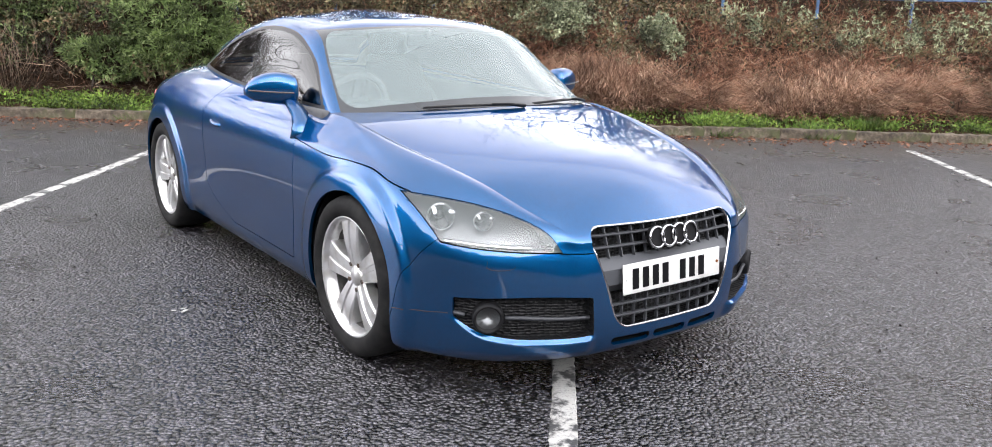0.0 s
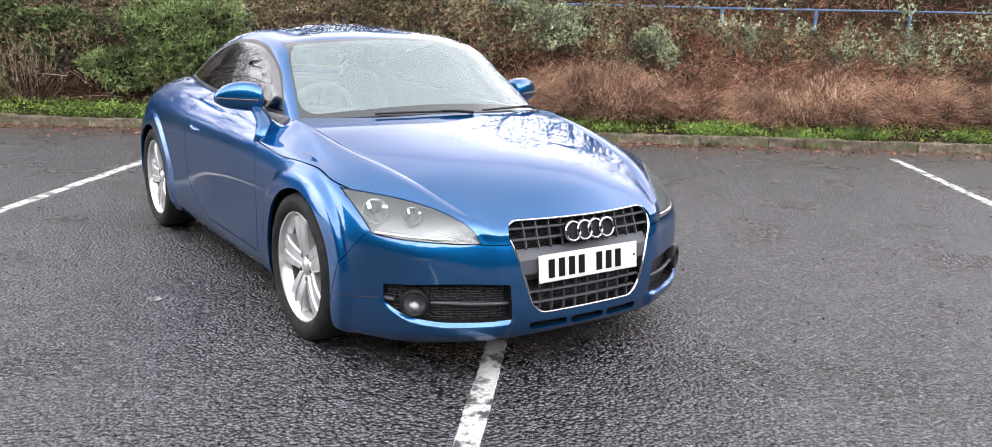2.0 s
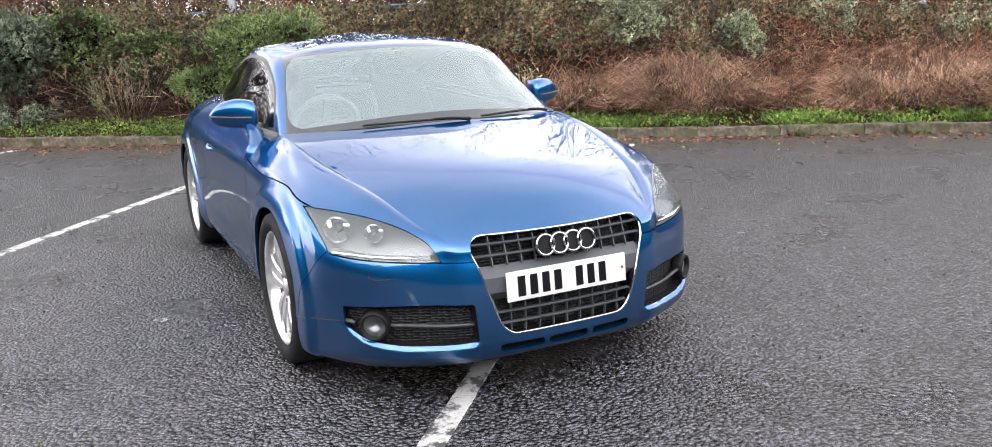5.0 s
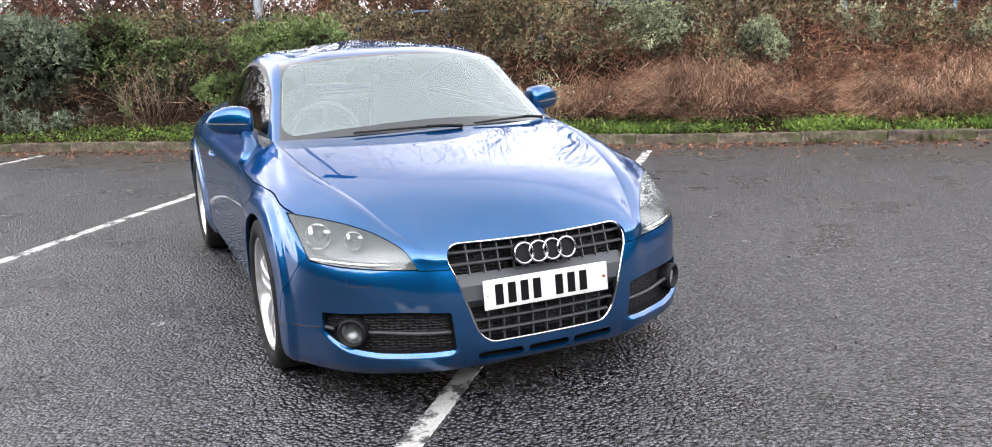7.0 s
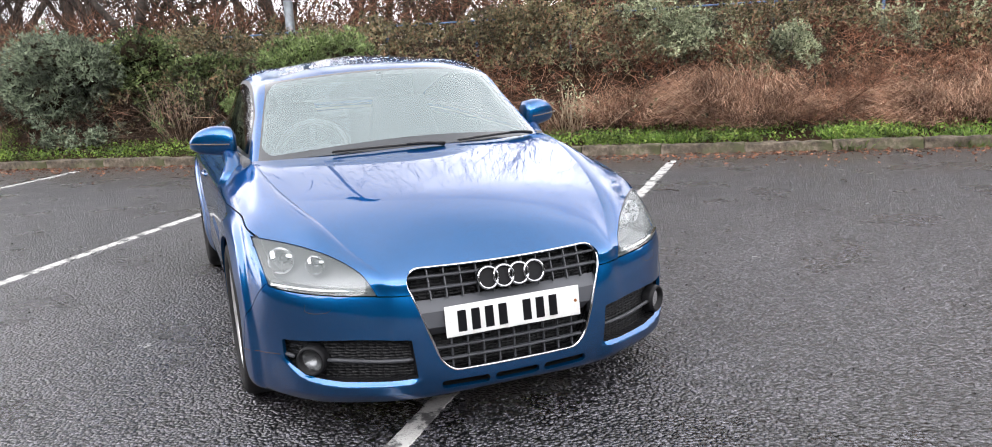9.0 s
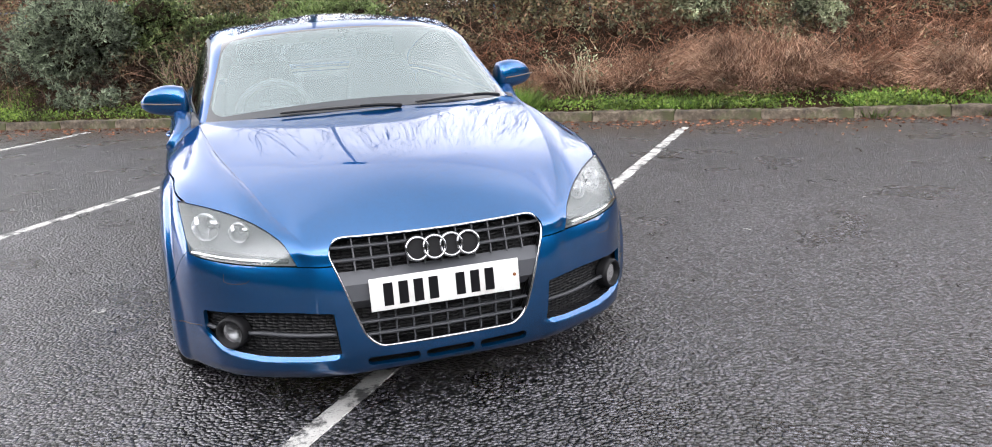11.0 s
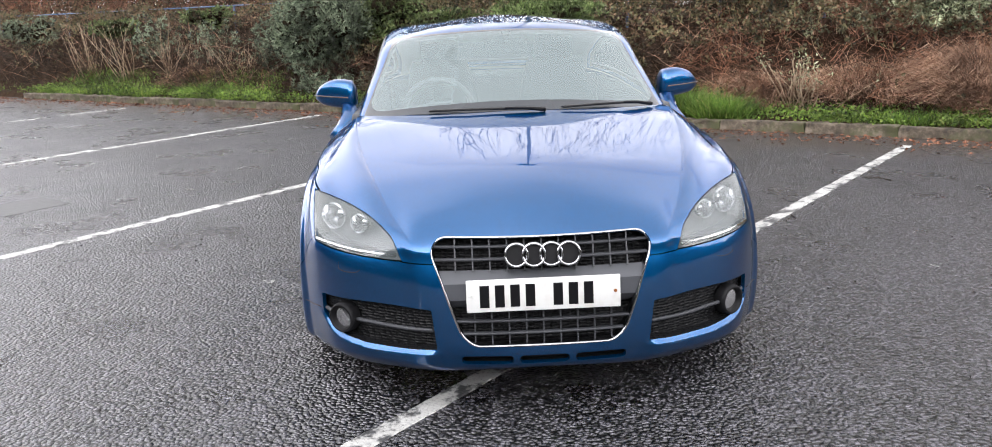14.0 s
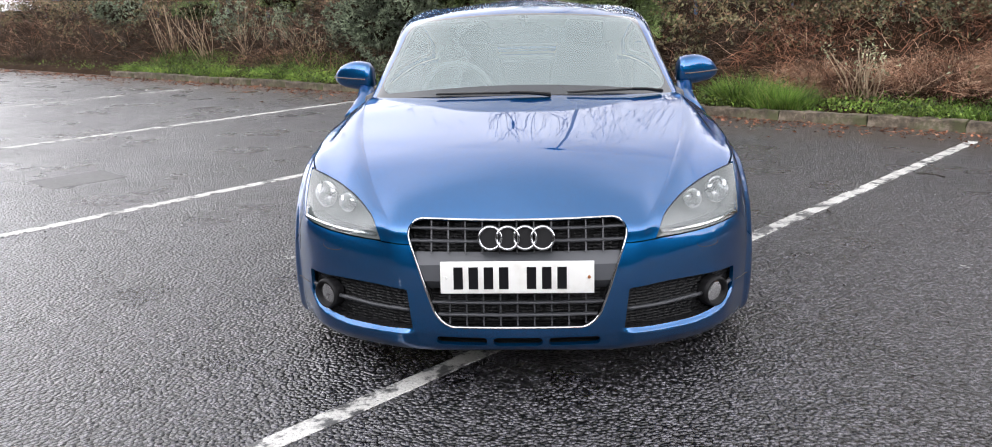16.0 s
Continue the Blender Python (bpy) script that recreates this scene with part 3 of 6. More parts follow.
screen, top = house.split(screen_field)
clear, frit = screen.split(frit_field)
side_win, top = top.split(side_field)
seal, side_win = side_win.split(lambda x, y, z, uv: .014 - side_field(x, y, z))
back_win, top = top.split(back_field)
hang("roof", both(top).mesh("roof", PAINT, .01), car)
FRIT = material("black_glass_border", (0.028, 0.032, 0.038), 0.06, Coat_Weight=0.5)
windscreen = hang("windscreen", both(clear).mesh("windscreen", GLASS), car, "windscreen glass reflecting the pale sky")
hang("screen_border", both(frit).mesh("screen_border", FRIT), windscreen)
windscreen.visible_shadow = False
for s in (side_win, side_win.mirrored()):
    w = hang("side_window", s.mesh("side_window", TINTED), car)
    w.visible_shadow = False
for s in (seal, seal.mirrored()):
    hang("window_seal", s.mesh("window_seal", SEAL, .004), car)
w = hang("rear_window", both(back_win).mesh("rear_window", GLASS), car)
w.visible_shadow = False
hang("headlining", both(top).moved(-.03).mesh("headlining", LINER), car)

# grille
grille = hang("grille", cup(both(grille_face), "grille", MESHBLACK, (0, .08, 0)), car, "dark grey grille with a bright frame")


def grille_edge(inset=0.0, steps=16):
    """The outline of the grille, anticlockwise from the front."""
    pts = []
    hw, hh, r = .33 - inset, .186 - inset, .065
    for cx, cz, a0 in ((1, 1, 0), (-1, 1, 90), (-1, -1, 180), (1, -1, 270)):
        for i in range(steps + 1):
            a = radians(a0 + 90 * i / steps)
            px, pz = cx * (hw - r) + r * math.cos(a), cz * (hh - r) + r * math.sin(a)
            pts.append((px, pz))
    out = []
    for i, (px, pz) in enumerate(pts):
        qx, qz = pts[(i + 1) % len(pts)]
        n = max(1, int(math.hypot(qx - px, qz - pz) / .02))
        for k in range(n):
            ax, az = px + (qx - px) * k / n, pz + (qz - pz) * k / n
            z = az + .4515
            out.append((ax * (.272 + (z - .268) * .325) / .33, z))
    return out


def nose_y(x, z):
    """How far forward the nose stands at a place of the grille."""
    zz = (.23, .40, .55, .645)
    mid, edge = np.interp(z, zz, (-2.08, -2.072, -2.052, -2.02)), np.interp(z, zz, (-2.045, -2.052, -2.027, -1.97))
    k = min(abs(x) / .38, 1) ** 2
    return float(mid + (edge - mid) * k)


bm = bmesh.new()
ring = []
for x, z in grille_edge():
    c = Vector((x, 0, z - .45))
    n = Vector((x, 0, (z - .45) * 1.5)).normalized()
    y = nose_y(x, z)
    prof = ((.002, .003), (.002, -.005), (-.001, -.0085), (-.0055, -.008), (-.008, -.001), (-.008, .02))
    ring.append([bm.verts.new((x + n.x * a, y + b, z + n.z * a)) for a, b in prof])
for p, q in zip(ring, ring[1:] + ring[:1]):
    for k in range(5):
        bm.faces.new((p[k], q[k], q[k + 1], p[k + 1]))
part("grille_frame", bm, CHROME, grille, "bright metal grille surround")


def across(z, inset=.012):
    return .272 + (z - .268) * .325 - inset


def nose_bar(name, z, h, mat, depth=.02, proud=.006, inset=.006):
    bm = bmesh.new()
    a, b = -across(z, inset), across(z, inset)
    rows = []
    for i in range(25):
        x = a + (b - a) * i / 24
        y = nose_y(x, z) + .012
        e = h * .28
        rows.append([bm.verts.new((x * across(z + dz, inset) / across(z, inset) if h > .05 else x, y + dy, z + dz)) for dy, dz in ((depth, h / 2), (-proud + e, h / 2), (-proud, h / 2 - e), (-proud, -h / 2 + e), (-proud + e, -h / 2), (depth, -h / 2))])
    for p, q in zip(rows, rows[1:]):
        for k in range(5):
            bm.faces.new((p[k], p[k + 1], q[k + 1], q[k]))
    return part(name, bm, mat, grille, "", False)


for z in (.602, .562, .352, .308):
    nose_bar("grille_bar", z, .0075, GRILLE, .012)
nose_bar("plate_panel", .456, .132, GREY, .03, .008)
for i in range(-6, 7):
    x = i * .0585 + .0
    for lo, hi in ((.522, .632), (.27, .39)):
        if abs(x) > across((lo + hi) / 2 - .04) - .005:
            continue
        bm = bmesh.new()
        ym = nose_y(x, (lo + hi) / 2) + .022
        tilt = (nose_y(x, hi) - nose_y(x, lo)) / (hi - lo)
        v = box(bm, x, ym - .004, (lo + hi) / 2, .0045, .014, hi - lo)
        for q in v:
            q.co.y += tilt * (q.co.z - (lo + hi) / 2)
        part("grille_rib", bm, GRILLE, grille, "", False)

# badge of four rings
bm = bmesh.new()
for k in range(4):
    cx = (k - 1.5) * .0585
    m = Matrix.Translation((cx, -2.062 - (.002 if k % 2 else 0), .582)) @ Matrix.Rotation(radians(90 - 13), 4, "X")
    steps, tubes = 40, 8
    rows = []
    for i in range(steps):
        a = 2 * math.pi * i / steps
        row = []
        for j in range(tubes):
            b = 2 * math.pi * j / tubes
            r = .0375 + .0052 * math.cos(b)
            row.append(bm.verts.new(m @ Vector((r * math.cos(a), r * math.sin(a), .006 * math.sin(b)))))
        rows.append(row)
    for p, q in zip(rows, rows[1:] + rows[:1]):
        for j in range(tubes):
            bm.faces.new((p[j], q[j], q[(j + 1) % tubes], p[(j + 1) % tubes]))
part("badge", bm, CHROME, grille, "four linked chrome rings")
for k in range(4):
    bm = bmesh.new()
    m = Matrix.Translation(((k - 1.5) * .0585, -2.052, .582)) @ Matrix.Rotation(radians(90 - 13), 4, "X")
    bmesh.ops.create_cone(bm, cap_ends=True, segments=28, radius1=.041, radius2=.041, depth=.012, matrix=m)
    part("badge_back", bm, BLACK, grille, "", False)

# number plate
bm = bmesh.new()
box(bm, 0, 0, 0, .52, .006, .111, Matrix.Translation((0, -2.072, .447)) @ Matrix.Rotation(radians(-6), 4, "X"), .003)
plate = part("number_plate", bm, PLATE, car, "white front number plate with plain black bars")
PLATE_M = Matrix.Translation((0, -2.072, .447)) @ Matrix.Rotation(radians(-6), 4, "X")
for k in range(7):
    bm = bmesh.new()
    x = -.199 + k * .0515 + (.042 if k > 3 else 0)
    box(bm, x, -.0036, -.002, .032, .002, .076, PLATE_M, .0008)
    part("plate_bar", bm, INK, plate, "", False)
for x, mt in ((-.243, PLATE), (.243, RUST)):
    bm = bmesh.new()
    bmesh.ops.create_cone(bm, cap_ends=True, segments=14, radius1=.006, radius2=.005, depth=.004, matrix=PLATE_M @ Matrix.Translation((x, -.005, 0)) @ Matrix.Rotation(radians(90), 4, "X"))
    part("plate_screw", bm, mt, plate, "rusty screw head" if x > 0 else "", False)
bm = bmesh.new()
box(bm, 0, 2.02, .62, .52, .006, .111, None, .003)
part("rear_plate", bm, YELLOW, car, "yellow rear number plate, blank")

# bumper intakes, fog lamps and lower slots
for s in (1, -1):
    piece = intake_face if s > 0 else intake_face.mirrored()
    intake = hang("air_intake", cup(piece, "air_intake", MESHBLACK, (0, .05, 0)), front_bumper, "black honeycomb air intake")
    bm = bmesh.new()
    pts = []
    for i in range(17):
        x = .375 + .275 * i / 16
        pts.append((s * x, float(line([(.36, -2.048), (.5, -2.0), (.6, -1.94), (.71, -1.86), (.80, -1.70)], np.array([x]))[0]) + .012, .318 + .012 * (x - .375) / .4))
    tube(bm, pts, .008, 8, None, .9)
    part("intake_bar", bm, GRILLE, intake)
    bm = bmesh.new()
    tube(bm, [(s * .752, -1.80, .327), (s * .775, -1.765, .330), (s * .80, -1.722, .333)], .008, 8)
    part("outer_bar", bm, GRILLE, intake)
    turn = Matrix.Translation((s * .703, -1.872, .325)) @ Matrix.Rotation(radians(s * 33), 4, "Z") @ Matrix.Rotation(radians(-90), 4, "Z")
    bm = turned([(-.03, .056), (.0, .056), (.012, .053), (.015, .048), (.012, .043), (-.01, .041)], 36)
    bmesh.ops.transform(bm, matrix=turn, verts=bm.verts)
    fog = part("fog_lamp", bm, BLACK, front_bumper, "round fog lamp in a black ring")
    bm = turned([(-.035, .002), (-.03, .02), (-.018, .034), (-.004, .042)], 32)
    bmesh.ops.transform(bm, matrix=turn, verts=bm.verts)
    part("reflector", bm, FOGBOWL, fog)
    bm = turned([(.0035, .0005), (.0032, .018), (.002, .032), (-.001, .042)], 32)
    bmesh.ops.transform(bm, matrix=turn, verts=bm.verts)
    part("lens", bm, CLEAR, fog, "clear round fog lamp glass").visible_shadow = False
for piece in (both(slot_a), slot_b, slot_b.mirrored()):
    hang("lower_slot", cup(piece, "lower_slot", BLACK, (0, .04, .004)), front_bumper)

def on_bumper(s, x, y, z):
    """The place of the bumper's skin next to the given one."""
    q = np.linalg.norm(bumper.v - np.array([x, y, z]), axis=1)
    near = np.argsort(q)[:4]
    w = 1 / (q[near] + .002)
    p = (bumper.v[near] * w[:, None]).sum(0) / w.sum()
    return (s * float(p[0]), float(p[1]), float(z * .5 + p[2] * .5))


# headlamps
for s in (1, -1):
    piece = lamp_face if s > 0 else lamp_face.mirrored()
    unit = hang("headlamp", cup(piece, "headlamp", LAMPBODY, (-s * .035, .13, -.01)), car, "clear headlamp with grey reflectors, slightly hazed")
    hang("lens", piece.moved(.0005).mesh("lens", HAZED), unit).visible_shadow = False
    for (x, y, z), r, yaw in (((.745, -1.625, .643), .048, 24), ((.637, -1.735, .635), .034, 18)):
        turn = Matrix.Translation((s * x, y, z)) @ Matrix.Rotation(radians(s * yaw), 4, "Z") @ Matrix.Rotation(radians(-90), 4, "Z")
        bm = turned([(-.05, .004), (-.042, r * .55), (-.02, r * .9), (.004, r), (.006, r * 1.03), (-.01, r * 1.05)], 36)
        bmesh.ops.transform(bm, matrix=turn, verts=bm.verts)
        bowl = part("reflector_bowl", bm, DULL, unit)
        bm = bmesh.new()
        bmesh.ops.create_uvsphere(bm, u_segments=20, v_segments=12, radius=r * .42, matrix=turn @ Matrix.Translation((-.04, 0, 0)))
        part("bulb_glass", bm, PROJECTOR, bowl)
        # mirror plates added for glints, tilted skyward at the outer and inner bowl shoulder
        for u, v, wide, tall, tip in ((r * .55, r * .55, r * .34, r * .62, 14), (-r * .62, r * .42, r * .5, r * .26, -8)):
            bm = bmesh.new()
            box(bm, 0, 0, 0, wide, .004, tall, None, .0015)
            bmesh.ops.transform(bm, matrix=Matrix.Translation((s * (x + u), y - .012 + u * .5, z + v)) @ Matrix.Rotation(radians(s * yaw), 4, "Z") @ Matrix.Rotation(radians(-30), 4, "X") @ Matrix.Rotation(radians(s * tip), 4, "Y"), verts=bm.verts)
            part("bowl_glint_plate", bm, REFLECTOR, bowl)
        # two tapering chrome arcs added as the bright crescents of the bowl edge
        for a0 in (20, 200):
            bm = bmesh.new()
            tube(bm, [turn @ Vector((.004, r * .95 * math.cos(radians(a0 + q * 11)), r * .95 * math.sin(radians(a0 + q * 11)))) for q in range(9)], .0034, 6, .0008)
            part("bowl_glint_arc", bm, REFLECTOR, bowl)
    bm = bmesh.new()
    pts = [(s * x, y, z) for x, y, z in ((.50, -1.945, .568), (.62, -1.89, .571), (.70, -1.825, .575), (.79, -1.725, .583))]
    tube(bm, pts, .015, 10, None, .6)
    part("indicator_strip", bm, REFLECTOR, unit)
    bm = bmesh.new()
    tube(bm, [on_bumper(s, *q) for q in ((.895, -1.53, .312), (.89, -1.57, .313), (.882, -1.61, .315), (.868, -1.65, .318), (.845, -1.69, .322), (.815, -1.73, .326), (.795, -1.76, .329))], .0018, 5)
    part("bumper_seam", bm, SEAL, front_bumper)
    # washer cap outline on the bumper
    bm = bmesh.new()
    pts = [on_bumper(s, x, -1.88, z) for x, z in ((.722, .53), (.72, .508), (.70, .500), (.67, .498), (.64, .498), (.618, .500), (.607, .507), (.605, .53))]
    tube(bm, pts, .0014, 5)
    part("washer_cap_seam", bm, SEAL, front_bumper)

# underside and wheel housings
bm = bmesh.new()
box(bm, 0, 0, .175, 1.22, 3.5, .03, None, .01)
box(bm, 0, .02, .19, 1.62, 1.6, .04, None, .012)
box(bm, 0, -1.66, .21, 1.1, .40, .11, None, .02)
box(bm, 0, -1.5, .34, 1.0, .5, .24)
box(bm, 0, 1.72, .36, 1.1, .5, .3)
part("underbody", bm, DARK, car)
for s in (1, -1):
    for a in (AXLE_F, AXLE_R):
        bm = bmesh.new()
        rows = []
        for i in range(25):
            t = radians(-25 + 230 * i / 24)
            rows.append([bm.verts.new((s * x, a + .355 * math.cos(t), HUB_Z + .355 * math.sin(t))) for x in (.60, .885)])
        for p, q in zip(rows, rows[1:]):
            bm.faces.new((p[0], p[1], q[1], q[0]))
        c = bm.verts.new((s * .60, a, HUB_Z))
        for p, q in zip(rows, rows[1:]):
            bm.faces.new((p[0], q[0], c))
        part("wheel_housing", bm, DARK, car)


# wheels
def wheel(s, axle, spin):
    place = Matrix.Translation((s * .792, axle, HUB_Z)) @ (Matrix.Identity(4) if s > 0 else Matrix.Rotation(math.pi, 4, "Z")) @ Matrix.Rotation(radians(spin), 4, "X")
    bm = turned([(-.105, .235), (-.118, .262), (-.120, .292), (-.108, .314), (-.085, .3235), (-.03, .325), (.03, .325), (.085, .3235), (.108, .314), (.117, .297), (.121, .280), (.118, .262), (.106, .243), (.098, .238)], 72)
    bmesh.ops.transform(bm, matrix=place, verts=bm.verts)
    w = part("wheel", bm, RUBBER, car, "black tyre on a silver five-spoke alloy wheel")
    bm = turned([(-.10, .24), (-.09, .225), (.02, .213), (.055, .216)], 72)
    bmesh.ops.transform(bm, matrix=place, verts=bm.verts)
    part("barrel", bm, GAP_ALLOY, w, "inner wheel barrel, dark grey for the shade between spokes")
    bm = turned([(.055, .2165), (.085, .224), (.097, .230), (.104, .236), (.106, .242), (.10, .244)], 72)
    bmesh.ops.transform(bm, matrix=place, verts=bm.verts)
    part("rim", bm, SILVER, w, "silver alloy rim")
    for k in range(5):
        bm = bmesh.new()
        rows = []
        for i in range(9):
            t = i / 8
            r = .035 + .192 * t
            half = .040 + .022 * t + .012 * t ** 3
            face = .072 + .016 * math.sin(t * 2.4)
            back = .03
            prof = ((-half, back), (-half, face - .008), (-half + .006, face), (-.013, face), (-.009, face - .006), (.009, face - .006), (.013, face), (half - .006, face), (half, face - .008), (half, back))
            rows.append([bm.verts.new((a, b, r)) for b, a in prof])
        for p, q in zip(rows, rows[1:]):
            for j in range(9):
                bm.faces.new((p[j], p[j + 1], q[j + 1], q[j]))
        bmesh.ops.recalc_face_normals(bm, faces=bm.faces)
        bmesh.ops.transform(bm, matrix=place @ Matrix.Rotation(2 * math.pi * k / 5, 4, "X"), verts=bm.verts)
        part("spoke", bm, SILVER, w, "", False)
    bm = turned([(.04, .042), (.070, .042), (.076, .038), (.077, .030), (.080, .027), (.081, .0005)], 36)
    bmesh.ops.transform(bm, matrix=place, verts=bm.verts)
    part("hub_cap", bm, SILVER, w)
    for k in range(5):
        bm = bmesh.new()
        a = 2 * math.pi * (k + .5) / 5
        bmesh.ops.create_cone(bm, cap_ends=True, segments=6, radius1=.011, radius2=.010, depth=.02, matrix=place @ Matrix.Translation((.068, .056 * math.sin(a), .056 * math.cos(a))) @ Matrix.Rotation(radians(90), 4, "Y"))
        part("wheel_bolt", bm, STEEL, w, "", False)
    bm = turned([(-.01, .06), (-.01, .155), (.012, .155), (.012, .06)], 48)
    bmesh.ops.transform(bm, matrix=place, verts=bm.verts)
    part("brake_disc", bm, STEEL, w)
    bm = bmesh.new()
    box(bm, 0, .11, .05, .07, .07, .16, place, .012)
    part("brake_caliper", bm, DARK, w)


for s in (1, -1):
    wheel(s, AXLE_F, 8)
    wheel(s, AXLE_R, 20)

# door mirrors
for s in (1, -1):
    root = doors[s]
    bm = bmesh.new()
    rows = []
    for i in range(13):
        t = i / 12
        x = .764 + .212 * t
        top = 1.020 + .046 * math.sin(math.pi * (.22 + .66 * t)) - .028 * t ** 4
        low = .912 + .022 * t + .016 * t ** 4
        front = -.49 + .105 * t ** 1.7
        back = -.345 + .015 * t
        cy, cz = (front + back) / 2, (top + low) / 2
        hy, hz = (back - front) / 2, (top - low) / 2
        shrink = 1 if 0 < i < 12 else .6
        if i == 11:
            shrink = .88
        rows.append([bm.verts.new((s * x, cy + hy * shrink * np.sign(math.cos(a)) * abs(math.cos(a)) ** .7, cz + hz * shrink * np.sign(math.sin(a)) * abs(math.sin(a)) ** .7)) for a in [2 * math.pi * k / 20 for k in range(20)]])
    for p, q in zip(rows, rows[1:]):
        for k in range(20):
            bm.faces.new((p[k], p[(k + 1) % 20], q[(k + 1) % 20], q[k]))
    bm.faces.new(rows[0])
    bm.faces.new(rows[-1])
    bmesh.ops.recalc_face_normals(bm, faces=bm.faces)
    cap = part("door_mirror", bm, PAINT, car, "blue door mirror on a slim stalk")
    bm = bmesh.new()
    tube(bm, [(s * (.80 + .175 * i / 8), -.493 + .105 * (.1 + .83 * i / 8) ** 1.7, .978 + .008 * i / 8) for i in range(9)], .0035, 6)
    part("indicator_line", bm, LAMPGREY, cap)
    bm = bmesh.new()
    box(bm, s * .880, -.343, .988, .15, .008, .07, None, .002)
    part("mirror_glass", bm, CHROME, cap)
    bm = bmesh.new()
    tube(bm, [(s * .832, -.655, .80), (s * .805, -.60, .845), (s * .79, -.535, .885), (s * .797, -.47, .925), (s * .812, -.43, .94)], .058, 12, .034, .6)
    part("stalk", bm, PAINT, cap)
    # door handle
    bm = bmesh.new()
    tube(bm, [(s * (.893 + .018 * math.sin(math.pi * i / 8)), .22 + .15 * i / 8, .748 + .012 * i / 8) for i in range(9)], .010, 8)
    part("handle", bm, PAINT, root, "body-coloured pull handle")
    # thin black ellipsoid stands in for the shade in the handle's hollow
    bm = bmesh.new()
    bmesh.ops.create_uvsphere(bm, u_segments=18, v_segments=10, radius=1, matrix=Matrix.Translation((s * .892, .285, .738)) @ Matrix.Diagonal((.006, .036, .026, 1)))
    part("recess_shade", bm, SEAL, root)

# wipers
for pts in ([(.13, -.966, .943), (-.05, -.966, .947), (-.22, -.953, .947), (-.39, -.923, .942)], [(.64, -.808, .934), (.50, -.885, .946), (.36, -.929, .947), (.21, -.955, .943)]):
    bm = bmesh.new()
    tube(bm, pts, .006, 6, .004)
    wiper = part("wiper", bm, BLACK, car)
    (x0, y0, z0), (x1, y1, z1) = pts[:2]
    bm = bmesh.new()
    tube(bm, [(x0, y0 - .012, z0 - .004), ((x0 + x1) / 2, (y0 + y1) / 2 - .016, (z0 + z1) / 2 + .004), (x1, y1 - .004, z1 + .004)], .013, 8, .008, .7)
    part("wiper_arm", bm, BLACK, wiper)
    bm = bmesh.new()
    tube(bm, [(x * .97, y + .009, z + .003) for x, y, z in pts[1:]], .0035, 5)
    part("wiper_blade", bm, SEAL, wiper)
bm = bmesh.new()
rows = []
for i in range(41):
    x = -.70 + 1.40 * i / 40
    y0 = float(line([(0, -.985), (.28, -.965), (.47, -.915), (.61, -.845), (.72, -.74)], np.array([abs(x)]))[0])
    rows.append([bm.verts.new((x, y0 - .01, .908 - .02 * abs(x))), bm.verts.new((x, y0 + .10, .912 - .02 * abs(x)))])
for p, q in zip(rows, rows[1:]):
    bm.faces.new((p[0], q[0], q[1], p[1]))
part("scuttle_panel", bm, BLACK, car)

# tail lamps and fuel cap
for s in (1, -1):
    bm = bmesh.new()
    bmesh.ops.create_uvsphere(bm, u_segments=24, v_segments=14, radius=1, matrix=Matrix.Translation((s * .66, 1.84, .76)) @ Matrix.Rotation(radians(-s * 32), 4, "Z") @ Matrix.Diagonal((.16, .05, .07, 1)))
    part("tail_lamp", bm, RED, car, "red tail lamp")
    bm = turned([(0, .025), (.0, .042), (-.14, .042)], 24)
    bmesh.ops.transform(bm, matrix=Matrix.Translation((s * .5, 2.05, .22)) @ Matrix.Rotation(radians(90), 4, "Z"), verts=bm.verts)
    part("exhaust_tip", bm, CHROME, car)

# cabin
bm = bmesh.new()
box(bm, 0, .35, .30, 1.5, 2.3, .04)
box(bm, 0, .1, .42, .24, 1.5, .24, None, .03)
box(bm, .74, .25, .62, .05, 1.9, .6, None, .02)
box(bm, -.74, .25, .62, .05, 1.9, .6, None, .02)
box(bm, 0, 1.25, .62, 1.45, .06, .62, None, .02)
box(bm, 0, 1.45, .93, 1.1, .5, .03, None, .01)
part("cabin_trim", bm, CABIN, car)
bm = bmesh.new()
rows = []
for i in range(33):
    x = -.72 + 1.44 * i / 32
    hump = .03 * math.exp(-((x + .36) / .2) ** 2)
    yf = float(line([(0, -.97), (.28, -.95), (.47, -.90), (.61, -.83), (.73, -.72)], np.array([abs(x)]))[0])
    rows.append([bm.verts.new(p) for p in ((x, yf + .03, .905 - .03 * abs(x)), (x, -.62, .905 + hump * .5), (x, -.45, .90 + hump), (x, -.36, .86 + hump), (x, -.36, .66), (x, -.42, .5))])
for p, q in zip(rows, rows[1:]):
    for k in range(5):
        bm.faces.new((p[k], q[k], q[k + 1], p[k + 1]))
part("dashboard", bm, CABIN, car)


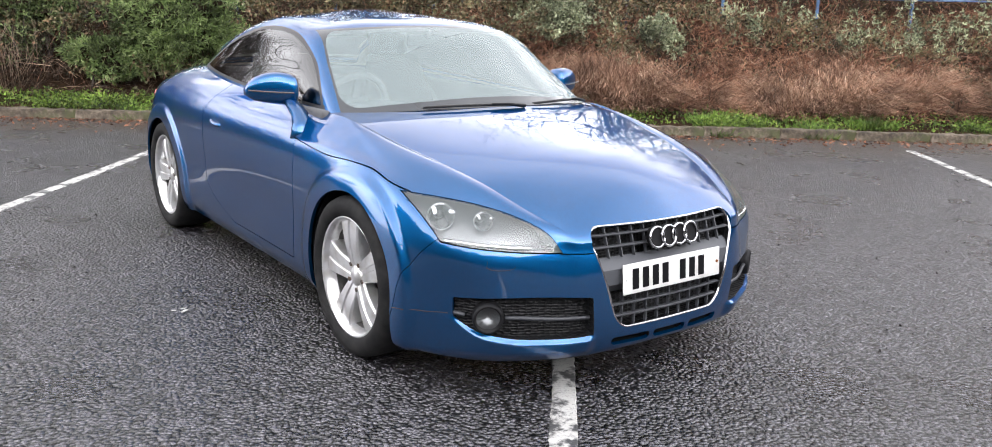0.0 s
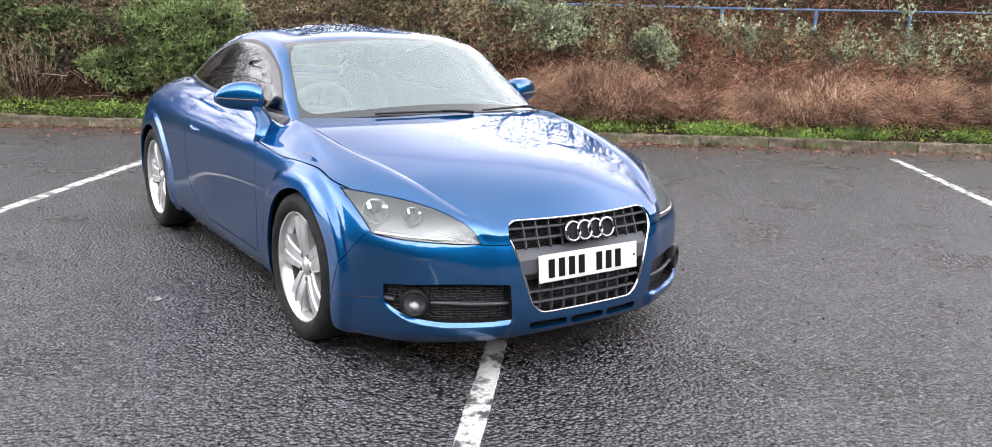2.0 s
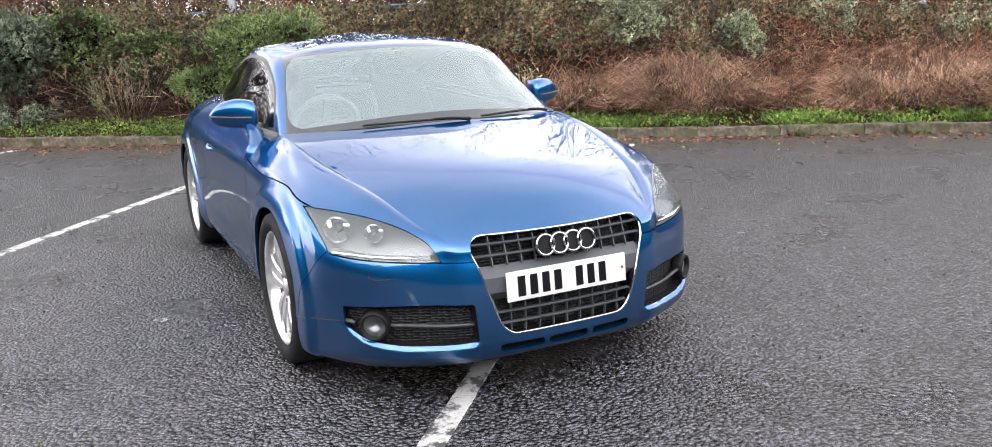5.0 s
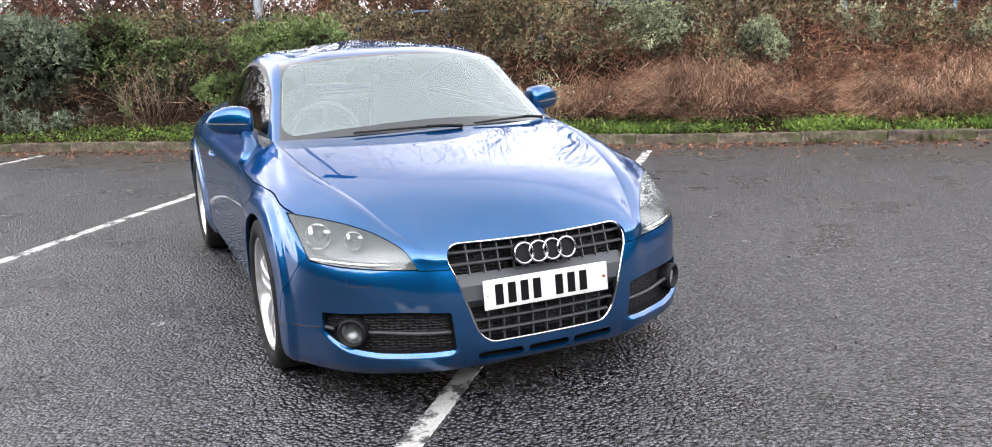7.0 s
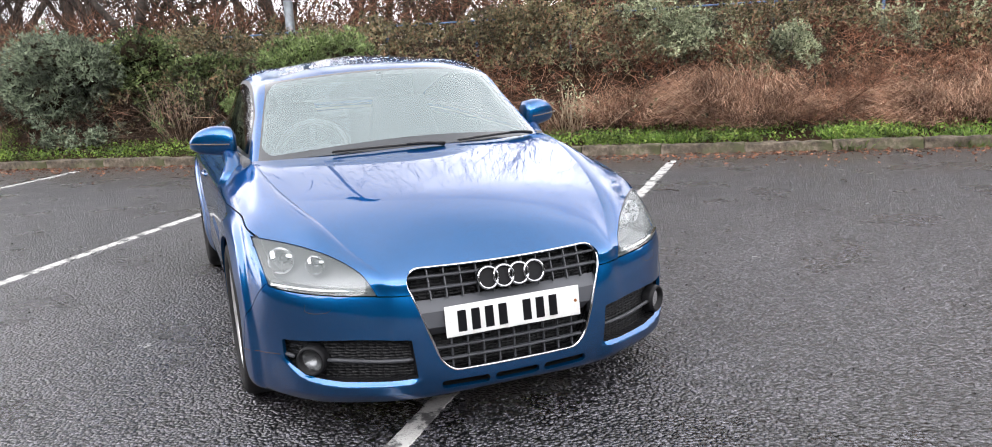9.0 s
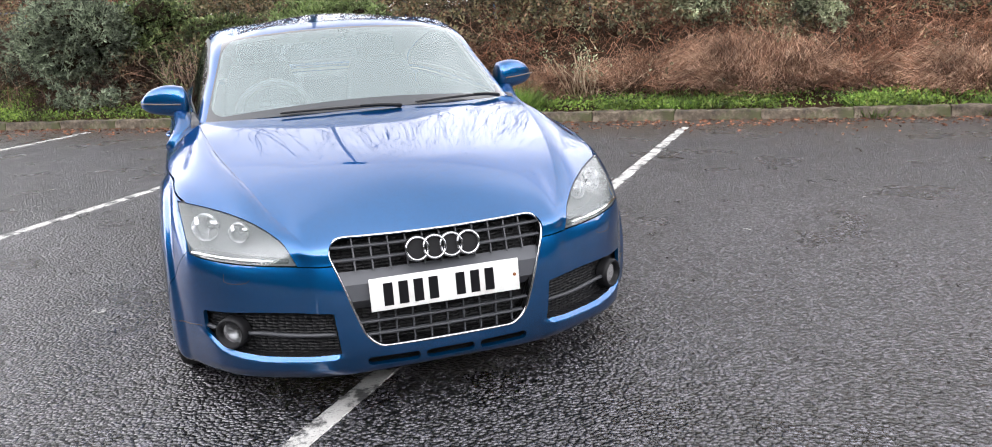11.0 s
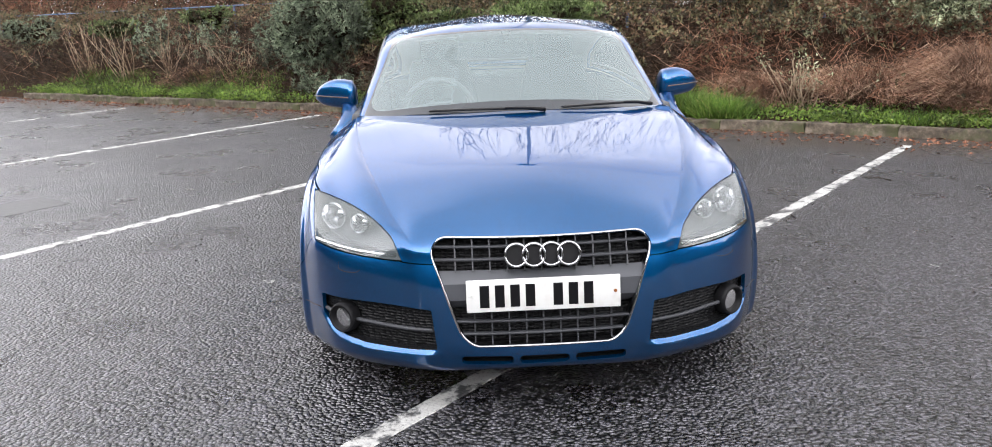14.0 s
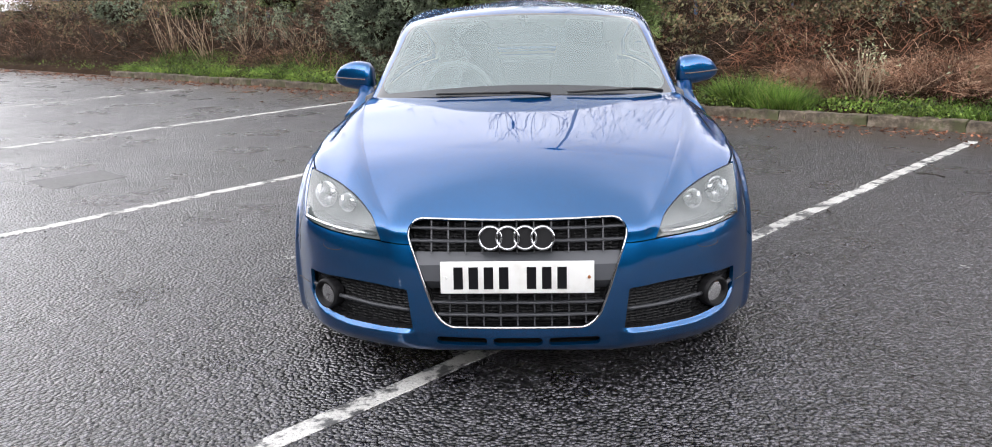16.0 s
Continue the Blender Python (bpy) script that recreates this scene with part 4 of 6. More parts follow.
def seat(cx):
    bm = bmesh.new()
    box(bm, cx, .22, .47, .50, .52, .16, None, .05)
    s = part("seat", bm, LEATHER, car, "black leather front seat")
    tilt = Matrix.Translation((cx, .50, .52)) @ Matrix.Rotation(radians(-20), 4, "X")
    bm = bmesh.new()
    rows = []
    for i in range(11):
        t = i / 10
        w = .25 * (1 - .32 * t ** 2.5)
        d = .07 - .02 * t
        rows.append([bm.verts.new(tilt @ Vector((w * np.sign(math.cos(a)) * abs(math.cos(a)) ** .6, d * np.sign(math.sin(a)) * abs(math.sin(a)) ** .6 - .03 * abs(math.cos(a)) ** 3, .58 * t))) for a in [2 * math.pi * k / 20 for k in range(20)]])
    for p, q in zip(rows, rows[1:]):
        for k in range(20):
            bm.faces.new((p[k], p[(k + 1) % 20], q[(k + 1) % 20], q[k]))
    bm.faces.new(rows[-1])
    part("backrest", bm, LEATHER, s)
    bm = bmesh.new()
    box(bm, 0, 0, .665, .24, .09, .15, tilt, .035)
    part("headrest", bm, LEATHER, s)


seat(.36)
seat(-.36)
wm = Matrix.Translation((-.36, -.20, .87)) @ Matrix.Rotation(radians(-66), 4, "X")
bm = bmesh.new()
n, k = 44, 10
rows = [[bm.verts.new(wm @ Vector(((.178 + .015 * math.cos(2 * math.pi * j / k)) * math.cos(2 * math.pi * i / n), (.178 + .015 * math.cos(2 * math.pi * j / k)) * math.sin(2 * math.pi * i / n), .015 * math.sin(2 * math.pi * j / k)))) for j in range(k)] for i in range(n)]
for p, q in zip(rows, rows[1:] + rows[:1]):
    for j in range(k):
        bm.faces.new((p[j], q[j], q[(j + 1) % k], p[(j + 1) % k]))
# lighter grey than the trim puts the sky's sheen into the rim colour
RIM = material("sky_sheen_leather", (.15, .15, .15), .35)
steering = part("steering_wheel", bm, RIM, car, "three-spoke leather steering wheel")
bm = bmesh.new()
box(bm, 0, 0, 0, .15, .12, .05, wm, .02)
box(bm, -.11, .0, 0, .14, .03, .02, wm, .005)
box(bm, .11, .0, 0, .14, .03, .02, wm, .005)
box(bm, 0, -.11, 0, .04, .14, .02, wm, .005)
part("wheel_boss", bm, CABIN, steering)
bm = bmesh.new()
box(bm, 0, -.31, 1.205, .22, .03, .06, None, .014)
tube(bm, [(0, -.325, 1.22), (0, -.37, 1.262)], .012, 8)
part("rear_view_mirror", bm, CABIN, car)
bm = bmesh.new()
box(bm, 0, -.372, 1.262, .05, .03, .02, None, .006)
part("sensor_box", bm, SEAL, car)


# ---- the place: bays, kerb, bank ----
U, N = Vector((.823, -.568, 0)), Vector((.568, .823, 0))
rng = np.random.default_rng(7)


def at(along, d, z=0.0):
    """A place by its way along the kerb and its distance from the middle of the bays."""
    return U * along + N * d + Vector((0, 0, z))


def places(along, d, z):
    """The same for whole arrays."""
    return np.stack([along * U.x + d * N.x, along * U.y + d * N.y, np.broadcast_to(z, np.shape(along))], -1)


def fast_mesh(name, v, t, mat, smooth=False):
    v, t = np.asarray(v, np.float32).reshape(-1, 3), np.asarray(t, np.int32).reshape(-1, 3)
    me = bpy.data.meshes.new(name)
    me.vertices.add(len(v))
    me.vertices.foreach_set("co", v.ravel())
    me.loops.add(t.size)
    me.loops.foreach_set("vertex_index", t.ravel())
    me.polygons.add(len(t))
    me.polygons.foreach_set("loop_start", np.arange(0, t.size, 3, dtype=np.int32))
    me.polygons.foreach_set("use_smooth", np.full(len(t), smooth))
    me.update(calc_edges=True)
    me.validate()
    me.materials.append(mat)
    return me


def unit(v):
    return v / (np.linalg.norm(v, axis=-1, keepdims=True) + 1e-9)


def leaf_faces(p, axis, length, width, fold=.25):
    """Pointed leaves: base, two flanks, tip."""
    n = len(p)
    side = unit(np.cross(axis, rng.normal(size=(n, 3))))
    up = np.cross(side, axis)
    L, W = np.reshape(length, (-1, 1)) * np.ones((n, 1)), np.reshape(width, (-1, 1)) * np.ones((n, 1))
    mid = p + axis * L * .45
    v = np.stack([p, mid + side * W + up * W * fold, p + axis * L - up * L * .12, mid - side * W + up * W * fold], 1)
    k = np.arange(n)[:, None] * 4
    t = np.concatenate([k + np.array([[0, 1, 2]]), k + np.array([[0, 2, 3]])])
    return v.reshape(-1, 3), t


def blade_faces(p, axis, length, width, bend):
    """Thin bent blades: two joints and a tip."""
    n = len(p)
    side = unit(np.cross(axis, rng.normal(size=(n, 3))))
    L, W = np.reshape(length, (-1, 1)) * np.ones((n, 1)), np.reshape(width, (-1, 1)) * np.ones((n, 1))
    sag = unit(rng.normal(size=(n, 3)) * np.array([1, 1, .3])) * np.reshape(bend, (-1, 1))
    a = p + axis * L * .5 + sag * L * .25
    b = p + axis * L + sag * L * .9
    v = np.stack([p - side * W, p + side * W, a + side * W * .8, a - side * W * .8, b], 1)
    k = np.arange(n)[:, None] * 5
    t = np.concatenate([k + np.array([[0, 1, 2]]), k + np.array([[0, 2, 3]]), k + np.array([[3, 2, 4]])])
    return v.reshape(-1, 3), t


def arc_faces(p, lean, rise_by, length, width):
    """Long blades that rise and then fall over along their lean."""
    n = len(p)
    side = unit(np.cross(lean, np.array([0, 0, 1.0])) + rng.normal(size=(n, 3)) * .5)
    L, H, W = (np.reshape(q, (-1, 1)) * np.ones((n, 1)) for q in (length, rise_by, width))
    up = np.array([0, 0, 1.0])
    pts = [p + lean * L * t + up * H * (2.5 * t - 1.9 * t * t) for t in (0, .3, .62, 1)]
    v = np.stack([pts[0] - side * W, pts[0] + side * W, pts[1] - side * W, pts[1] + side * W, pts[2] - side * W * .8, pts[2] + side * W * .8, pts[3]], 1)
    k = np.arange(n)[:, None] * 7
    t = np.concatenate([k + np.array([q]) for q in ((0, 1, 3), (0, 3, 2), (2, 3, 5), (2, 5, 4), (4, 5, 6))])
    return v.reshape(-1, 3), t


def stack(*pieces):
    vs, ts, k = [], [], 0
    for v, t in pieces:
        vs.append(v)
        ts.append(t + k)
        k += len(v)
    return np.concatenate(vs), np.concatenate(ts)


def foliage(name, dark, light, rough=.55, dead=None, share=.0, through=.05):
    """Leaf material with a colour of its own for every leaf."""
    m = material(name, dark, rough)
    geo = m.node_tree.nodes.new("ShaderNodeNewGeometry")
    stops = [(0.0, dark), (0.75, light)]
    if dead:
        stops = [(0.0, dark), (.8 - share, light), (1 - share, light), (1.0, dead)]
    col = ramp(m, geo.outputs["Random Per Island"], stops)
    # dark noise areas put the shade of gaps between leaves into the colour
    gap_shade = ramp(m, noise_of(m, 2.2, 5), [(.32, (.2, .2, .2)), (.66, (1.15, 1.15, 1.15))])
    col = mixed(m, 1.0, col, gap_shade, "MULTIPLY")
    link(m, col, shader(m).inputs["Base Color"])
    shader(m).inputs["Specular IOR Level"].default_value = .22
    tl = m.node_tree.nodes.new("ShaderNodeBsdfTranslucent")
    mx = m.node_tree.nodes.new("ShaderNodeMixShader")
    mx.inputs[0].default_value = through
    link(m, col, tl.inputs["Color"])
    out = m.node_tree.nodes["Material Output"]
    link(m, shader(m).outputs[0], mx.inputs[1])
    link(m, tl.outputs[0], mx.inputs[2])
    link(m, mx.outputs[0], out.inputs["Surface"])
    return m


# tarmac with coarse chippings, damp in patches, dirt along the kerb
TARMAC = material("wet_tarmac", (0.05, 0.05, 0.052), 0.4, Specular_IOR_Level=0.75)
sp = object_space(TARMAC)
chips = node(TARMAC, "ShaderNodeTexVoronoi", Scale=64.0, Randomness=1.0)
link(TARMAC, sp, chips.inputs["Vector"])
tint = ramp(TARMAC, chips.outputs["Color"], [(.05, (.003, .003, .004)), (.24, (.012, .012, .013)), (.36, (.048, .047, .049)), (.75, (.086, .084, .087)), (.95, (.125, .122, .123))])
wide = noise_of(TARMAC, .55, 5)
tint = mixed(TARMAC, 1.0, tint, ramp(TARMAC, wide, [(.3, (.66, .66, .675)), (.7, (.97, .94, .945))]), "MULTIPLY")
tint = mixed(TARMAC, 1.0, tint, ramp(TARMAC, chips.outputs["Distance"], [(.42, (1.6, 1.56, 1.58)), (.64, (.12, .12, .125))]), "MULTIPLY")
grit = noise_of(TARMAC, 420, 2)
tint = mixed(TARMAC, .5, tint, ramp(TARMAC, grit, [(.3, (.4, .4, .4)), (.7, (1.5, 1.5, 1.5))]), "MULTIPLY")
tint = mixed(TARMAC, 1.0, tint, ramp(TARMAC, noise_of(TARMAC, 26, 5, .75), [(.34, (.36, .37, .40)), (.66, (1.48, 1.52, 1.66))]), "MULTIPLY")
dot = TARMAC.node_tree.nodes.new("ShaderNodeVectorMath")
dot.operation = "DOT_PRODUCT"
dot.inputs[1].default_value = N
link(TARMAC, sp, dot.inputs[0])
ma = TARMAC.node_tree.nodes.new("ShaderNodeMath")
ma.operation = "ADD"
link(TARMAC, dot.outputs["Value"], ma.inputs[0])
link(TARMAC, span(TARMAC, noise_of(TARMAC, 1.6, 6, .65), .2, .8, -1.1, 1.1), ma.inputs[1])
dirt = span(TARMAC, ma.outputs[0], 3.7, 5.2, 0, .88)
tint = mixed(TARMAC, dirt, tint, (.034, .024, .017))
link(TARMAC, tint, shader(TARMAC).inputs["Base Color"])
link(TARMAC, span(TARMAC, noise_of(TARMAC, 1.3, 7, .6), .35, .68, .24, .40), shader(TARMAC).inputs["Roughness"])
bp = bump(TARMAC, chips.outputs["Distance"], 1.0, .015)
bp.invert = True
b2 = node(TARMAC, "ShaderNodeBump", Strength=.35, Distance=.004)
link(TARMAC, noise_of(TARMAC, 160, 3), b2.inputs["Height"])
link(TARMAC, b2.outputs[0], bp.inputs["Normal"])
bm = bmesh.new()
bm.faces.new([bm.verts.new((x, y, 0)) for x, y in ((-900, -900), (900, -900), (900, 900), (-900, 900))])
tagged(part("ground", bm, TARMAC, None), "wet dark grey tarmac car park surface", "ground", kind="structure")

WHITE = material("worn_white_paint", (0.75, 0.75, 0.73), 0.5)
wsp = object_space(WHITE)
wc = node(WHITE, "ShaderNodeTexVoronoi", Scale=64.0)
link(WHITE, wsp, wc.inputs["Vector"])
worn = ramp(WHITE, noise_of(WHITE, 9, 8, .7), [(.49, (0, 0, 0)), (.57, (1, 1, 1))])
fine = ramp(WHITE, noise_of(WHITE, 120, 4, .7), [(.56, (0, 0, 0)), (.68, (1, 1, 1))])
wear = mixed(WHITE, 1.0, worn, fine, "LIGHTEN")
paint = mixed(WHITE, noise_of(WHITE, 4, 5), (.36, .35, .335), (.52, .52, .505))
link(WHITE, mixed(WHITE, wear, paint, (.05, .05, .052)), shader(WHITE).inputs["Base Color"])
bump(WHITE, wc.outputs["Distance"], .5, .004).invert = True


def bay_line(a, b, width=.092):
    """A strip of paint with ragged edges and a few cracks across it."""
    a, b = Vector((*a, 0)), Vector((*b, 0))
    run = (b - a).length
    d = (b - a).normalized()
    w = Vector((d.y, -d.x, 0))
    bm = bmesh.new()
    n = int(run / .03)
    prev = None
    for i in range(n + 1):
        s = i / n * run
        q = a + d * s
        e = [noise.noise((s * 3.1, w.x * 9 + k * 7, 0)) * .006 + noise.noise((s * 22, k * 5, 2)) * .006 for k in (0, 1)]
        row = [bm.verts.new(q + w * (-width / 2 + e[0]) + Vector((0, 0, .0005))), bm.verts.new(q + w * (-width / 2 + .004 + e[0]) + Vector((0, 0, .004))), bm.verts.new(q + w * (width / 2 - .004 + e[1]) + Vector((0, 0, .004))), bm.verts.new(q + w * (width / 2 + e[1]) + Vector((0, 0, .0005)))]
        if prev and not (rng.random() < .006):
            for k in range(3):
                bm.faces.new((prev[k], prev[k + 1], row[k + 1], row[k]))
        prev = row
    tagged(part("bay_line", bm, WHITE, None, "", False), "worn white painted bay line on tarmac", "road marking", "bay lines")


for a, b in (((-2.2, -4.02), (3.98, 3.10)), ((-5.72, -3.0), (-.20, 4.13)), ((-7.4, .98), (-2.2, 7.60)), ((-9.4, 5.15), (-6.52, 8.62)), ((-6.4, 8.78), (-5.70, 9.64)), ((3.7, -3.02), (7.0, .76)), ((-13.0, 7.6), (-9.2, 12.0)), ((7.4, -5.3), (10.2, -2.1))):
    bay_line(a, b)

# kerb of concrete stones
STONE = material("weathered_concrete", (0.30, 0.27, 0.23), 0.85)
sc = ramp(STONE, noise_of(STONE, 11, 8, .7), [(.34, (.014, .011, .007)), (.5, (.085, .066, .047)), (.72, (.235, .195, .15))])
oi = STONE.node_tree.nodes.new("ShaderNodeObjectInfo")
sc = mixed(STONE, 1.0, sc, ramp(STONE, oi.outputs["Random"], [(0, (.75, .74, .72)), (1, (1.1, 1.1, 1.1))]), "MULTIPLY")
moss = ramp(STONE, noise_of(STONE, 3.3, 6, .7), [(.5, (0, 0, 0)), (.64, (1, 1, 1))])
link(STONE, mixed(STONE, moss, sc, (.055, .058, .022)), shader(STONE).inputs["Base Color"])
bump(STONE, noise_of(STONE, 45, 6, .7), .6, .008)
kerb = tagged(thing("kerb", "weathered concrete kerb with mossy joints", "kerb", kind="structure"), "")
stones = []
for k in range(4):
    bm = bmesh.new()
    box(bm, 0, 0, 0, .912, .14, .24, None, .016)
    bmesh.ops.subdivide_edges(bm, edges=[e for e in bm.edges if e.calc_length() > .2], cuts=9, use_grid_fill=True)
    for v in bm.verts:
        v.co += Vector((noise.noise(v.co * 9 + Vector((k * 9, 0, 0))), noise.noise(v.co * 9 + Vector((0, k * 9, 3))), noise.noise(v.co * 9 + Vector((5, 0, k * 9))))) * .017
    stones.append(finish(bm, "kerb_stone", STONE, False))
for i in range(-15, 14):
    ob = new("kerb_stone", stones[i % 4])
    ob.parent = kerb
    c = at(i * .915, 5.39 + .006 * math.sin(i * 2.3), -.012 + .008 * math.sin(i * 1.7))
    ob.matrix_basis = Matrix.Translation(c) @ Matrix.Rotation(math.atan2(U.y, U.x) + .006 * math.sin(i * 3.1), 4, "Z")

# bank
EARTH = material("bank_earth", (0.05, 0.035, 0.022), 0.95, Specular_IOR_Level=0.05)
link(EARTH, ramp(EARTH, noise_of(EARTH, 6, 7, .7), [(.3, (.012, .007, .004)), (.7, (.042, .025, .015))]), shader(EARTH).inputs["Base Color"])
bump(EARTH, noise_of(EARTH, 14, 6), .8, .05)


def rise(a, d):
    """Height of the bank."""
    base = np.interp(d, (5.3, 5.42, 5.5, 6.0, 7.0, 8.2, 9.2, 14, 40, 60), (-.03, -.03, .08, .14, .52, .96, 1.12, 1.2, 1.2, .0))
    base = base + np.interp(d, (9.2, 12, 14, 40, 60), (0, 1.0, 1.25, 1.25, 0)) * np.clip((a + 4.0) / 4, 0, 1)
    return base + .05 * np.sin(a * 1.3 + d) * np.clip((d - 5.8) / 2, 0, 1)


aa, dd = np.linspace(-70, 70, 281), np.concatenate([np.linspace(5.41, 9.5, 42), np.linspace(10, 60, 21)])
A, D = np.meshgrid(aa, dd, indexing="ij")
g = Sheet.grid(places(A, D, 0) + np.stack([0 * A, 0 * A, rise(A, D) + .02 * np.sin(A * 7.1) * np.sin(D * 9.3)], -1))
tagged(new("bank", fast_mesh("bank", g.v, g.t[:, ::-1], EARTH, True)), "earth bank rising behind the kerb", "bank", kind="structure")


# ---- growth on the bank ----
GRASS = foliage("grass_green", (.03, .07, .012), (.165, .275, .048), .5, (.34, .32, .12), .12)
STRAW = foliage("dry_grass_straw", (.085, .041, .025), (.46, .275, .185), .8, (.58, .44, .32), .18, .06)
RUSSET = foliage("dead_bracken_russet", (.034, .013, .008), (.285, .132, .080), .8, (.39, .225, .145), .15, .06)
SHADE_BROWN = foliage("shade_brown_stem", (.014, .008, .005), (.088, .058, .040), .8, (.20, .14, .10), .12, .04)
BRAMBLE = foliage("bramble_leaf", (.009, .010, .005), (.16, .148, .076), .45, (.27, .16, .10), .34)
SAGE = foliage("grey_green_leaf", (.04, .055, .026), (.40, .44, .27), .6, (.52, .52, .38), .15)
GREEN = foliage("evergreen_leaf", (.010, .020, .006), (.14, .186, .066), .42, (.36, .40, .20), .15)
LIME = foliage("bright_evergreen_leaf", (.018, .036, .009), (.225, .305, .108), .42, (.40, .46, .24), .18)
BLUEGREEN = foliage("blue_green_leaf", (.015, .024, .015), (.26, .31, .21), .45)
BARK = material("grey_brown_bark", (.09, .07, .055), .9)
link(BARK, ramp(BARK, noise_of(BARK, 12, 6), [(.3, (.016, .012, .009)), (.7, (.065, .05, .04))]), shader(BARK).inputs["Base Color"])
bump(BARK, noise_of(BARK, 30, 5), .6, .01)
PALE = material("bleached_dead_stem", (.42, .31, .21), .85)
link(PALE, ramp(PALE, noise_of(PALE, 20, 4), [(.3, (.12, .082, .055)), (.7, (.27, .20, .145))]), shader(PALE).inputs["Base Color"])


# near-black filler: the deep shade inside the shrubs put into a colour
SHADE_CORE = material("shrub_shade_fill", (.012, .010, .007), 1.0, Specular_IOR_Level=0.0)
link(SHADE_CORE, ramp(SHADE_CORE, noise_of(SHADE_CORE, 25, 5), [(.3, (.006, .005, .004)), (.7, (.028, .022, .014))]), shader(SHADE_CORE).inputs["Base Color"])


def scatter(n, a0, a1, d0, d1):
    return rng.uniform(a0, a1, n), rng.uniform(d0, d1, n)


def field2(a, d, scale, seed):
    """Soft uneven patches over the bank, about -1 to 1."""
    r = np.random.default_rng(seed)
    s = np.zeros(np.shape(a))
    for k in range(9):
        f, th, ph = scale * r.uniform(.6, 2.2), r.uniform(0, 6.28), r.uniform(0, 6.28)
        s += np.sin((a * math.cos(th) + d * math.sin(th)) * f + ph) / 3
    return s


def stuff(name, pieces, mat, label, category):
    v, t = stack(*pieces) if isinstance(pieces, list) else pieces
    return tagged(new(name, fast_mesh(name, v, t, mat)), label, category, kind="stuff")


def cover(a, d):
    """How high the thicket stands over the bank."""
    tall = np.interp(a, (-26, -12, -9, -6.4, -5.6, -4.4, -2, 0, 2.4, 3.6, 4.4, 6, 12), (.7, .7, .75, .85, .85, .85, .9, .9, .82, .7, .42, .34, .36))
    shape = np.interp(d, (5.7, 6.0, 6.5, 7.4, 8.6, 9.6, 12), (.05, .3, .75, 1, .78, .55, .45))
    return tall * shape * (1 + .28 * field2(a, d, 1.8, 3)) + .02


# bramble thicket: clusters of leaves over an uneven top
def clusters(n, per, a0, a1, d0, d1, height, want):
    a, d = scatter(n, a0, a1, d0, d1)
    fine = field2(a, d, 6.5, 5) * .5 + field2(a, d, 15, 6) * .3
    h = height(a, d) * np.clip(.78 + .26 * fine, .12, 1.25)
    z = rise(a, d) + h
    sel = rng.random(n) < want(a, d, z)
    p = places(a[sel], d[sel], 0)
    p[:, 2] = z[sel]
    p = np.repeat(p, per, 0)
    out = unit(rng.normal(size=p.shape) + np.array([-N.x * .7, -N.y * .7, .7]))
    return p + out * rng.uniform(.005, .05, (len(p), 1)) + rng.normal(size=p.shape) * .02, unit(out + rng.normal(size=p.shape) * .7)


def leafy(a, d, z):
    return np.clip(.40 + .95 * (z - .95) + .42 * field2(a, d, 1.1, 11), .03, 1) * np.where(a > 2.2, .62, 1) * np.where(a < -8.4, .3, 1) * np.where((a > -6.6) & (a < -4.4) & (z < .95), .25, 1)


p, ax = clusters(24000, 9, -25, 11, 5.95, 9.6, cover, leafy)
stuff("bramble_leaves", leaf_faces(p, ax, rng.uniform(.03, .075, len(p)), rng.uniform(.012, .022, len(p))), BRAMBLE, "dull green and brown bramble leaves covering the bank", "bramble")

# russet stems of bracken and bramble under and between the leaves
n = 110000
a, d = scatter(n, -25, 11.5, 5.85, 9.9)
fine = field2(a, d, 5.5, 15) * .5 + field2(a, d, 13, 16) * .3
h = cover(a, d) * np.clip(.72 + .3 * fine, .1, 1.2) * rng.beta(4, 1.2, n)
z = rise(a, d) + h * .95
wet = field2(a, d, 1.3, 23)
sel = rng.random(n) < np.clip(.62 - .35 * wet + np.where(a > 1.5, .35, 0) - .2 * (z > 1.35), .1, 1)
a, d, z = a[sel], d[sel], z[sel]
p = places(a, d, 0)
p[:, 2] = z
ax = unit(rng.normal(size=(len(p), 3)) * np.array([1, 1, .8]) + np.array([-N.x * .3, -N.y * .3, .35]))
# beyond -1.4 a darker brown carries the shade of that end in its colour
for near, name, mat, label in ((a > -1.4, "dead_bracken", RUSSET, "tangle of russet dead bracken and bramble stems"), (a <= -1.4, "dead_stems", SHADE_BROWN, "tangle of brown dead stems under the shrubs, darkened for shade")):
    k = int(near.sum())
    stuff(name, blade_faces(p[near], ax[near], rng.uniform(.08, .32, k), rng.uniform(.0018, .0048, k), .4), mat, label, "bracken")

# the thicket goes on behind the fence, higher towards one end
n = 70000
a, d = scatter(n, -26, 13, 9.1, 12.0)
tall = np.interp(a, (-26, -6, -2, 0, 2, 13), (1.1, 1.05, 1.1, 1.3, 1.3, 1.2)) * np.interp(d, (9.1, 9.8, 12), (.45, 1, .9)) * (1 + .25 * field2(a, d, 1.5, 91))
z = rise(a, d) + tall * rng.beta(2.2, 1.2, n)
p = places(a, d, 0)
p[:, 2] = z
green = rng.random(n) < np.clip(.4 + .4 * field2(a, d, 1.2, 97), .05, .9)
pg, pb = p[green], p[~green]
ax = unit(rng.normal(size=(len(pg), 3)) * np.array([1, 1, .7]) - np.array([N.x, N.y, -.5]) * .6)
